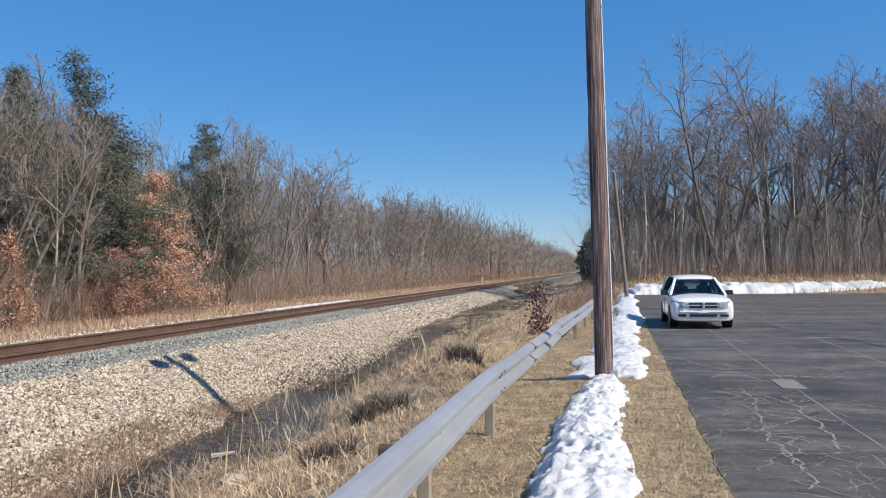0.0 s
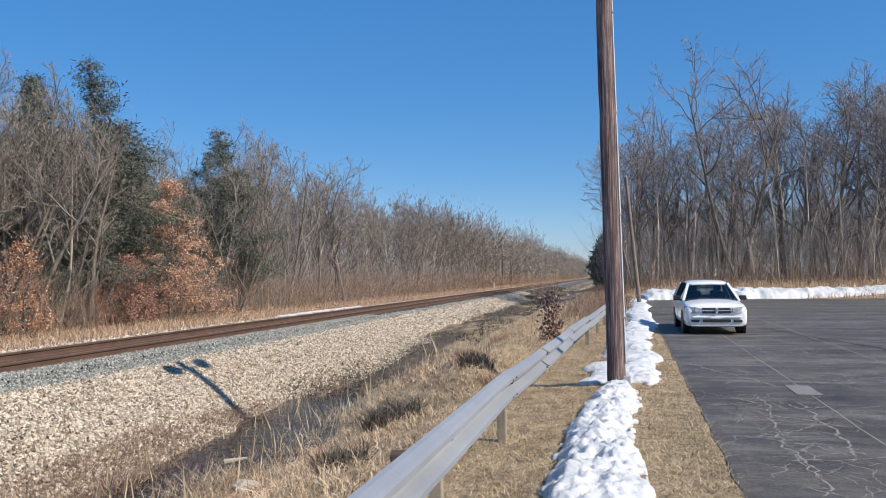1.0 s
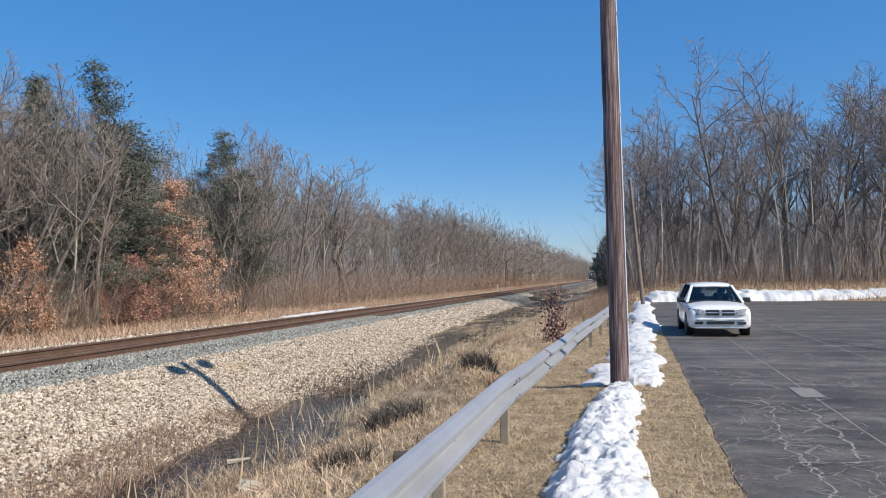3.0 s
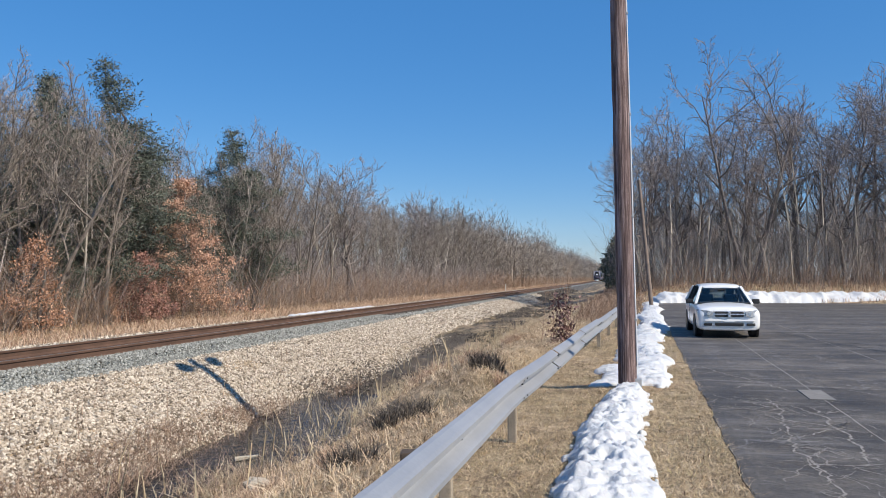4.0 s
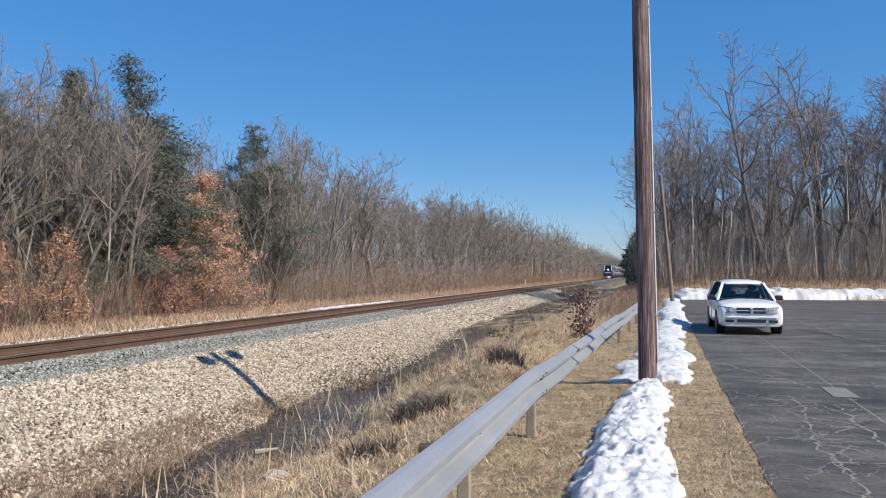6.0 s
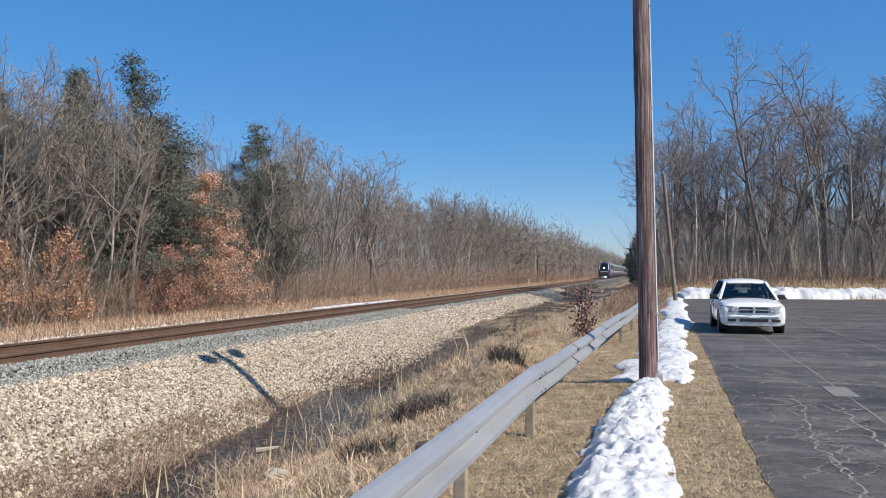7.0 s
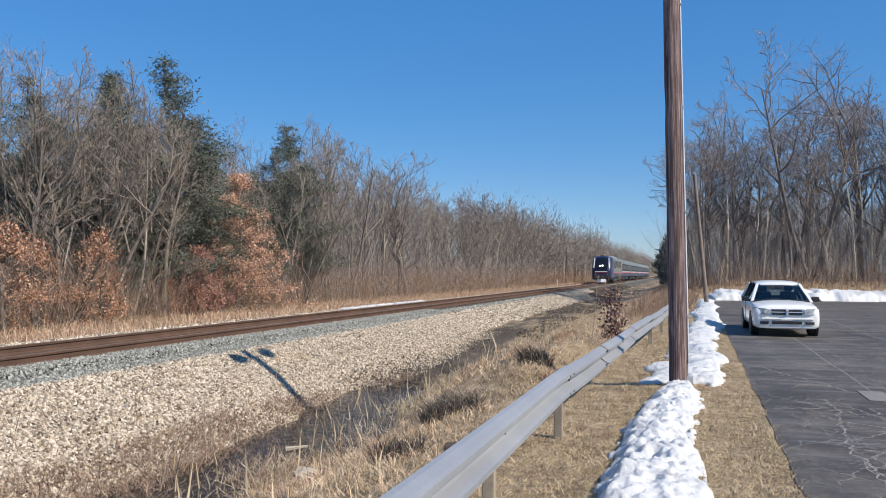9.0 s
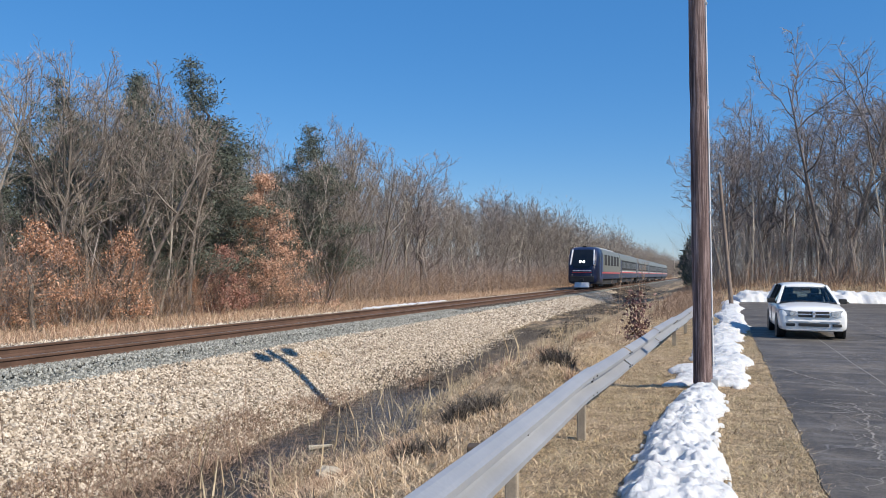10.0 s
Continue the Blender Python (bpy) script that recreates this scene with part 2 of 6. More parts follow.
def raw(name, verts, faces, material, parent=None, smooth=False):
    """A mesh object from computed vertices and faces."""
    me = bpy.data.meshes.new(name)
    me.from_pydata(verts if isinstance(verts, list) else verts.tolist(), [], faces if isinstance(faces, list) else faces.tolist())
    me.materials.append(material)
    if smooth:
        me.polygons.foreach_set("use_smooth", [True] * len(me.polygons))
    me.update()
    ob = new(name, me)
    ob.parent = parent
    return ob


def thing(name, m=None, label="", category="", group="", kind=""):
    ob = new(name)
    ob.empty_display_size = 0.2
    if m is not None:
        ob.matrix_basis = m
    return tagged(ob, label, category, group, kind)


def add_box(bm, x0, x1, y0, y1, z0, z1, bevel=0.0, m=None):
    vs = [bm.verts.new((x, y, z)) for z in (z0, z1) for y in (y0, y1) for x in (x0, x1)]
    fs = [bm.faces.new([vs[i] for i in q]) for q in ((0, 2, 3, 1), (4, 5, 7, 6), (0, 1, 5, 4), (2, 6, 7, 3), (0, 4, 6, 2), (1, 3, 7, 5))]
    if bevel:
        es = list({e for f in fs for e in f.edges})
        r = bmesh.ops.bevel(bm, geom=es, offset=bevel, segments=2, affect="EDGES", profile=0.6)
        vs = list({v for f in r["faces"] for v in f.verts} | {v for v in vs if v.is_valid})
    if m is not None:
        bmesh.ops.transform(bm, matrix=m, verts=[v for v in vs if v.is_valid])
    return bm


def box(x0, x1, y0, y1, z0, z1, bevel=0.0, m=None):
    return add_box(bmesh.new(), x0, x1, y0, y1, z0, z1, bevel, m)


def add_cyl(bm, p0, p1, r0, r1=None, n=16):
    r1 = r0 if r1 is None else r1
    p0, p1 = Vector(p0), Vector(p1)
    q = (p1 - p0).to_track_quat("Z", "Y").to_matrix()
    rings = []
    for p, r in ((p0, r0), (p1, r1)):
        rings.append([bm.verts.new(p + q @ Vector((r * math.cos(a), r * math.sin(a), 0))) for a in (2 * math.pi * i / n for i in range(n))])
    for i in range(n):
        bm.faces.new((rings[0][i], rings[0][(i + 1) % n], rings[1][(i + 1) % n], rings[1][i]))
    bm.faces.new(rings[0][::-1])
    bm.faces.new(rings[1])
    return bm


def cyl(p0, p1, r0, r1=None, n=16):
    return add_cyl(bmesh.new(), p0, p1, r0, r1, n)


def sweep(bm, rings, closed=True, caps=True):
    """Skin a list of rings (each a list of places) into a surface."""
    vs = [[bm.verts.new(p) for p in r] for r in rings]
    n = len(vs[0])
    for a, b in zip(vs, vs[1:]):
        for i in range(n if closed else n - 1):
            j = (i + 1) % n
            bm.faces.new((a[i], a[j], b[j], b[i]))
    if caps and closed:
        bm.faces.new(vs[0][::-1])
        bm.faces.new(vs[-1])
    return bm


def smoothstep(a, b, x):
    t = np.clip((x - a) / (b - a), 0, 1)
    return t * t * (3 - 2 * t)


def value_noise(x, y, seed=0):
    """Smooth noise of two numpy arrays, about -1 to 1."""
    xi, yi = np.floor(x).astype(int), np.floor(y).astype(int)
    xf, yf = x - xi, y - yi
    u, v = xf * xf * (3 - 2 * xf), yf * yf * (3 - 2 * yf)

    def h(a, b):
        n = (a * 374761393 + b * 668265263 + seed * 982451653) & 0x7FFFFFFF
        n = ((n ^ (n >> 13)) * 1274126177) & 0x7FFFFFFF
        return ((n ^ (n >> 16)) & 0xFFFF) / 32767.5 - 1

    return (h(xi, yi) * (1 - u) + h(xi + 1, yi) * u) * (1 - v) + (h(xi, yi + 1) * (1 - u) + h(xi + 1, yi + 1) * u) * v


def fractal(x, y, octaves=4, seed=0):
    s, a = np.zeros_like(x, dtype=float), 1.0
    for i in range(octaves):
        s += a * value_noise(x * 2**i, y * 2**i, seed + i)
        a *= 0.5
    return s / 1.9


# ---- the lie of the land ----
RAIL_X = -10.6  # near rail where y is 0
PROFILE_X = [-400, -60, -30, -22, -17.5, -15.2, -14.3, -13.4, -9.95, -9.6, -8.2, -7.05, -6.85, -5.6, -5.1, -4.2, -3.2, -2.2, -1.2, -0.3, 400]
PROFILE_Z = [0.2, 0.2, 0.1, -0.05, -0.22, -0.24, -0.03, 0.02, -0.06, -0.12, -0.70, -1.33, -1.43, -1.43, -1.28, -0.92, -0.42, -0.08, -0.08, 0.0, 0.0]


def ground_z(x, y, rough=True):
    x, y = np.asarray(x, float), np.asarray(y, float)
    w = smoothstep(-1.5, -5.0, x)
    u = x + LEAN * np.clip(y, -200, 3000) * w
    u = u + 0.46 * fractal(y * 0.42, y * 0 + 4.2, 3, 17) * smoothstep(-8.6, -7.2, u) * smoothstep(-3.4, -4.6, u)
    z = np.interp(u, PROFILE_X, PROFILE_Z)
    # heaved ballast, and mud banks in the bed of the ditch
    z = z + 0.115 * fractal(u * 0.9 + 3, y * 0.7, 3, 44) * smoothstep(-9.7, -9.0, u) * smoothstep(-6.7, -7.2, u) * smoothstep(60, 40, y)
    bed = smoothstep(-7.3, -6.8, u) * smoothstep(-4.9, -5.5, u)
    z = z + bed * (0.02 + 0.13 * smoothstep(11.4, 10.0, y) + 0.28 * smoothstep(16.5, 18.5, y) + 0.15 * fractal(x * 1.3, y * 1.3, 3, 51))
    # the ditch grows shallower up the line
    shallow = smoothstep(18, 34, y)
    z = np.where((u > -9.5) & (u < -2.0), z * (1 - 0.42 * shallow), z)
    # the bank stands higher past the first bend of the ditch
    z = z + 0.38 * smoothstep(10.8, 12.2, y) * smoothstep(19, 16, y) * smoothstep(-5.0, -3.6, u) * smoothstep(-1.8, -2.6, u)
    # a low bank beyond the far end of the lot
    z = z + 1.15 * smoothstep(53.5, 60, y) * smoothstep(-4.0, 4.0, x)
    if rough:
        bank = smoothstep(-7.2, -4.8, u) * smoothstep(-1.3, -2.6, u)
        z = z + bank * (0.13 * fractal(x * 0.9, y * 0.9, 4, 3) + 0.05 * fractal(x * 4, y * 4, 2, 9))
        field = smoothstep(-14.5, -16.5, u)
        z = z + field * 0.10 * fractal(x * 0.5, y * 0.5, 3, 5)
        lawn = smoothstep(-2.0, -1.0, x) * smoothstep(0.9, 0.6, x)
        z = z + lawn * 0.045 * fractal(x * 2.1, y * 2.1, 3, 8)
        z = z - 0.03 * smoothstep(0.75, 1.0, x) * smoothstep(56, 53, y)
    return z


def build_ground():
    xs = np.concatenate([[-4000, -1500, -600, -250, -120, -70], np.arange(-45, -18, 1.5), np.arange(-18, -9, 0.6), np.arange(-9, 1.2, 0.13), [1.6, 2.5, 5, 10, 16, 24, 34, 50, 80, 150, 400, 1500, 4000]])
    ys = np.concatenate([[-4000, -1500, -400, -120, -40, -15, -5, 0], np.arange(1.5, 26, 0.14), np.arange(26, 60, 0.8), np.arange(60, 120, 3), [130, 150, 180, 220, 300, 420, 600, 900, 1600, 4000]])
    gx, gy = np.meshgrid(xs, ys)
    gz = ground_z(gx, gy)
    v = np.stack([gx, gy, gz], -1).reshape(-1, 3)
    nx, ny = len(xs), len(ys)
    i = (np.arange(ny - 1)[:, None] * nx + np.arange(nx - 1)[None]).reshape(-1)
    f = np.stack([i, i + 1, i + 1 + nx, i + nx], -1)
    ob = raw("ground", v, f, M["ground"], smooth=True)
    tagged(ob, "dormant straw-coloured grass ground sloping into a ditch", "ground", kind="structure")
    water = raw("water", [(-7.6, 3, -1.215), (-5.0, 3, -1.215), (-5.4, 19.5, -1.215), (-8.0, 19.5, -1.215)], [(0, 1, 2, 3)], ditch_water())
    tagged(water, "still dark shallow water in the bottom of the ditch", "water", kind="structure")


def ditch_water():
    m = Mat("dark_ditch_water", 0.06)
    m.color(m.ramp(m.noise(3, 4), [(0.4, (0.018, 0.018, 0.018)), (0.7, (0.05, 0.048, 0.045))]))
    m.bump(m.noise(5, 4), 0.6, 0.03)
    return m.m


def jagged_edge(ys, x0, amp, seed):
    return x0 + amp * fractal(ys * 1.7, ys * 0 + seed, 4, seed)


def build_lot():
    ys = np.concatenate([[-60, -20], np.arange(0, 52.6, 0.12)])
    left = jagged_edge(ys, 0.81, 0.04, 11) - 0.15 * smoothstep(30, 45, ys)
    verts, faces = [], []
    for y, x in zip(ys, left):
        verts += [(x - 0.01, y, -0.07), (x, y, 0.0), (x + 0.12, y, 0.012), (90, y, 0.012)]
    for k in range(len(ys) - 1):
        a, b = 4 * k, 4 * k + 4
        faces += [(a + i, a + i + 1, b + i + 1, b + i) for i in range(3)]
    ob = raw("parking_lot", verts, faces, M["asphalt"])
    tagged(ob, "cracked worn dark grey asphalt parking lot", "parking lot", kind="structure")
    build_cracks(ob)


def ribbon(points, widths, z):
    vs, fs = [], []
    for k, (p, w) in enumerate(zip(points, widths)):
        a, b = points[max(k - 1, 0)], points[min(k + 1, len(points) - 1)]
        d = (Vector(b) - Vector(a)).normalized()
        n = Vector((-d.y, d.x))
        vs += [(p[0] + n.x * w, p[1] + n.y * w, z), (p[0] - n.x * w, p[1] - n.y * w, z)]
        if k:
            i = 2 * k
            fs.append((i - 2, i - 1, i + 1, i))
    return vs, fs


def build_cracks(lot):
    r = random.Random(4)

    def wander(a, b, step, amp, w0, w1, mat, name, z=0.016):
        n = max(3, int((Vector(b) - Vector(a)).length / step))
        d = (Vector(b) - Vector(a)) / n
        side, pts, ws = 0.0, [], []
        for k in range(n + 1):
            side = side * 0.86 + r.uniform(-amp, amp)
            fade = min(1, k / 2, (n - k) / 2)
            nrm = Vector((-d.y, d.x)).normalized()
            p = Vector(a) + d * k + nrm * side * fade
            pts.append((p.x, p.y))
            ws.append(r.uniform(w0, w1) * (0.35 + 0.65 * fade))
        v, f = ribbon(pts, ws, z)
        raw(name, v, f, mat, lot)

    # wandering open cracks with dusty rims, and the dark split in their middle
    for a, b in (((1.65, 11.2), (1.35, 6.2)), ((2.05, 10.6), (1.95, 7.6)), ((1.35, 7.3), (3.6, 8.0)), ((1.0, 15.0), (2.1, 12.0)), ((0.95, 13.0), (3.4, 12.4)), ((1.55, 9.6), (2.3, 9.0)), ((1.3, 6.1), (2.6, 5.4)), ((0.9, 10.2), (1.7, 10.4)), ((0.95, 18.0), (3.3, 17.6))):
        wander(a, b, 0.05, 0.032, 0.003, 0.016, M["crack"], "crack")
        for _ in range(3):
            f = r.uniform(0.1, 0.9)
            s = Vector(a).lerp(Vector(b), f)
            e = s + Vector((r.uniform(-0.7, 0.7), r.uniform(-0.9, 0.9)))
            wander(s, e, 0.06, 0.035, 0.002, 0.010, M["crack"], "crack")
            wander(s, s + Vector((r.uniform(-0.5, 0.5), r.uniform(-0.7, 0.7))), 0.06, 0.03, 0.002, 0.006, M["tar"], "crack", 0.020)
    for k in range(120):
        s = Vector((r.uniform(1.0, 3.2), r.uniform(5.4, 13.5))) if k % 3 == 0 else Vector((r.gauss(1.75, 0.32), r.uniform(6.0, 11.5)))
        e = s + Vector((r.uniform(-0.45, 0.45), r.uniform(-0.6, 0.6)))
        wander(s, e, 0.05, 0.03, 0.002, 0.007, M["crack"], "crack")
    # long straight seams of the paving
    for x, w in ((2.55, 0.010), (4.6, 0.012), (8.4, 0.014)):
        wander((x - 0.25, 3.5), (x, 46.0), 0.5, 0.012, w * 0.5, w, M["crack"], "seam")
    for a, b in (((3.8, 25.0), (6.2, 13.5)), ((4.6, 21.5), (5.8, 20.2)), ((5.2, 30.0), (12.0, 26.0))):
        wander(a, b, 0.3, 0.06, 0.015, 0.035, M["tar"], "seam")
    for y in (14.5, 19.2, 24.0, 28.8, 33.5, 38.0):
        wander((1.1, y), (14.0, y + 1.0), 0.4, 0.03, 0.004, 0.016, M["crack"], "faded_line")
    ob = part("repair_patch", box(-0.16, 0.16, -0.45, 0.45, 0.004, 0.020, 0, pose(2.33, 11.7, 0)), M["patch"], lot, "pale square repair patch")


build_ground()
build_lot()

# ---- railway ----


def track_x(y):
    return RAIL_X - LEAN * y


def along_track(y, dx=0.0, z=0.0):
    return (track_x(y) + dx, y, z)


def rail_profile():
    half = [(0.075, 0.0), (0.075, 0.012), (0.018, 0.032), (0.009, 0.05), (0.009, 0.13), (0.034, 0.142), (0.037, 0.172), (0.030, 0.185)]
    return half + [(-x, z) for x, z in half[::-1]]


def build_track():
    track = thing("railway_track", label="single railway track with rusty rails on timber ties in ballast", category="railway track", kind="structure")
    prof = rail_profile()
    for dx in (0.0, -1.51):
        rings = [[(track_x(y) + dx + px, y, 0.03 + pz) for px, pz in prof] for y in (-80, 0, 40, 120, 300, 700, 1500)]
        part("rail", sweep(bmesh.new(), rings), M["rust"], track)
        head = [[(track_x(y) + dx + px, y, 0.2155 + pz) for px, pz in ((0.024, -0.001), (0.024, 0.003), (-0.024, 0.003), (-0.024, -0.001))] for y in (-80, 0, 40, 120, 300, 700, 1500)]
        part("rail_head", sweep(bmesh.new(), head), M["rail_top"], track, "bright worn running surface")
    me = None
    for k in range(300):
        y = -2 + 0.52 * k
        if me is None:
            first = part("tie", box(-1.22, 1.22, -0.11, 0.11, -0.14, 0.028, 0.012), M["tie"], track)
            me = first.data
            ob = first
        else:
            ob = new("tie", me)
            ob.parent = track
        ob.matrix_basis = pose(track_x(y) - 0.755 + random.uniform(-0.03, 0.03), y, 0, 0, 0, math.degrees(LEAN) + random.uniform(-0.6, 0.6))


def stones(name, xs, ys, zs, size, mat, label, seed=1, flat=0.75):
    """Many small angular stones in one mesh."""
    r = np.random.default_rng(seed)
    n = len(xs)
    base = np.array([(1, 0.2, 0), (-1, -0.1, 0.1), (0.1, 1, 0), (-0.2, -1, 0.1), (0.25, 0.1, 1), (0, -0.15, -1)])
    faces = np.array([(0, 2, 4), (2, 1, 4), (1, 3, 4), (3, 0, 4), (2, 0, 5), (1, 2, 5), (3, 1, 5), (0, 3, 5)])
    q = r.normal(size=(n, 4))
    q /= np.linalg.norm(q, axis=1)[:, None]
    w, x, y, z = q.T
    rot = np.stack([1 - 2 * (y * y + z * z), 2 * (x * y - z * w), 2 * (x * z + y * w), 2 * (x * y + z * w), 1 - 2 * (x * x + z * z), 2 * (y * z - x * w), 2 * (x * z - y * w), 2 * (y * z + x * w), 1 - 2 * (x * x + y * y)], 1).reshape(n, 3, 3)
    s = size * r.uniform(0.55, 1.35, n)
    loc = base[None] * r.uniform(0.65, 1.15, (n, len(base), 1)) * np.array([1.2, 0.9, flat])
    v = np.einsum("nij,nkj->nki", rot, loc) * s[:, None, None] + np.stack([xs, ys, zs], 1)[:, None]
    f = faces[None] + (np.arange(n) * len(base))[:, None, None]
    ob = raw(name, v.reshape(-1, 3), f.reshape(-1, 3), mat)
    return tagged(ob, label, "gravel", kind="stuff")


def build_ballast():
    r = np.random.default_rng(3)

    def field(n, u0, u1, y0, y1, power=1.0):
        y = y0 + (y1 - y0) * r.random(n) ** power
        u = u0 + (u1 - u0) * r.random(n)
        x = u - LEAN * y
        return x, y, ground_z(x, y, False)

    x, y, z = field(56000, -9.55, -6.75, 4.5, 30, 1.35)
    u = x + LEAN * y
    keep = (ground_z(x, y, False) > -1.36 + 0.15 * r.random(len(x))) & ((y < 16.5 + r.random(len(x))) | (r.random(len(x)) < 0.10 + smoothstep(-6.9, -7.9, u + 0.35 * fractal(x * 1.5, y * 1.5, 3, 2))))
    stones("ballast_stones", x[keep], y[keep], z[keep] + 0.010, 0.034, M["ballast"], "pale buff limestone ballast stones on the embankment slope", 5)
    x, y, z = field(17000, -9.6, -7.5, 30, 130, 1.8)
    clean = y < 84 + 6 * fractal(x * 0.5, y * 0.2, 3, 33) - 12 * smoothstep(-9.0, -7.6, x + LEAN * y)
    stones("far_ballast_stones", x[clean], y[clean], z[clean], 0.065, M["ballast"], "pale limestone ballast further along the embankment", 6)
    stones("sooty_stones", x[~clean], y[~clean], z[~clean] + 0.03, 0.08, M["weed_dark"], "charcoal-dark ballast on the embankment up the line", 16)
    x, y, z = field(20000, -10.54, -9.5, 4.0, 32, 1.3)
    z = z + 0.085 * smoothstep(-9.75, -10.1, x + LEAN * y)
    stones("shoulder_stones", x, y, z + 0.012, 0.030, M["grey_ballast"], "fresh grey-green ballast beside the rail", 7)
    x, y, z = field(7000, -10.5, -9.6, 32, 130, 1.7)
    stones("far_shoulder_stones", x, y, z, 0.07, M["grey_ballast"], "grey-green ballast beside the rail further along", 8)
    x, y, z = field(6000, -13.6, -10.6, 6, 60, 1.3)
    u = x + LEAN * y
    k = (np.abs(u + 10.6) > 0.13) & (np.abs(u + 12.11) > 0.13)
    x, y, z = x[k], y[k], z[k]
    stones("crib_stones", x, y, z + 0.02, 0.045, M["grey_ballast"], "grey ballast between the ties", 9)
    x, y, z = field(15000, -14.7, -13.2, 8, 110, 1.5)
    stones("verge_stones", x, y, z + 0.02, 0.06, M["ballast"], "pale ballast spilled on the far verge", 10)
    # dark stones scattered over the dark strip
    x, y, z = field(12000, -7.9, -4.9, 17, 62, 1.4)
    k = fractal(x * 0.8, y * 0.3, 3, 12) > 0.05
    stones("sooty_stones", x[k], y[k], z[k] + 0.01, 0.038, M["weed_dark"], "dark stones beside the ballast", 11)
    # the bed under the loose stones
    ys = np.concatenate([np.arange(-40, 0, 10), np.arange(0, 36, 0.3), np.arange(36, 140, 1.5), [160, 200, 260, 350, 500, 800, 1500]])
    us = np.array([-14.2, -13.6, -12.0, -10.6, -9.95, -9.6, -9.3, -9.0, -8.75, -8.5, -8.25, -8.0, -7.8, -7.6])
    gx, gy = np.meshgrid(us, ys)
    gx = gx - LEAN * gy
    gz = ground_z(gx, gy, False) + 0.004
    gz[:, 0] -= 0.08
    gz[:, -1] -= 0.10
    nx = len(us)
    i = (np.arange(len(ys) - 1)[:, None] * nx + np.arange(nx - 1)[None]).reshape(-1)
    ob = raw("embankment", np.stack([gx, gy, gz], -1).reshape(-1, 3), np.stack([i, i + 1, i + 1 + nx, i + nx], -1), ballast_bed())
    tagged(ob, "pale gravel railway embankment beside a ditch", "embankment", kind="structure")


def ballast_bed():
    m = Mat("gravel_bed", 0.95)
    cell = m.voronoi(16, "F1", "Color")
    f = m.n.new("ShaderNodeRGBToBW")
    m.link(cell, f.inputs[0])
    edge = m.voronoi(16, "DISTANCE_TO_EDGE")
    u = m.math("ADD", m.axis(0), m.math("MULTIPLY", m.axis(1), LEAN))
    buff = m.ramp(f.outputs[0], [(0.2, (0.34, 0.285, 0.22)), (0.5, (0.55, 0.48, 0.39)), (0.8, (0.70, 0.64, 0.55))])
    grey = m.ramp(f.outputs[0], [(0.2, (0.17, 0.19, 0.185)), (0.8, (0.38, 0.41, 0.39))])
    side = m.math("MULTIPLY", m.math("LESS_THAN", u, m.math("ADD", -9.9, m.math("MULTIPLY", m.noise(1.5, 4), 0.6))), m.math("GREATER_THAN", u, -13.2))
    col = m.mix(side, buff, grey)
    # darker colour on the near slope up the line, ragged where it starts
    darkened = m.math("MULTIPLY", m.math("GREATER_THAN", m.math("ADD", m.axis(1), m.math("MULTIPLY", m.noise(0.2, 4), 12)), 86), m.math("GREATER_THAN", u, -9.7))
    col = m.mix(m.math("MULTIPLY", darkened, 0.85), col, m.ramp(f.outputs[0], [(0.2, (0.04, 0.036, 0.034)), (0.8, (0.13, 0.12, 0.11))]))
    # shade in the gaps between stones is painted into the colour
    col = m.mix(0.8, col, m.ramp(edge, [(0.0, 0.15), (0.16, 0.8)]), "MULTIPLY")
    m.color(col)
    m.bump(edge, 1.0, 0.05)
    return m.m


build_track()
build_ballast()

# ---- guardrail ----
BEAM_Y = [-6, 3, 7.4, 10.2, 14, 20, 28, 34]
BEAM_X = [-1.17, -1.20, -1.235, -1.16, -1.09, -0.93, -0.74, -0.7]


def beam_x(y):
    return float(np.interp(y, BEAM_Y, BEAM_X))


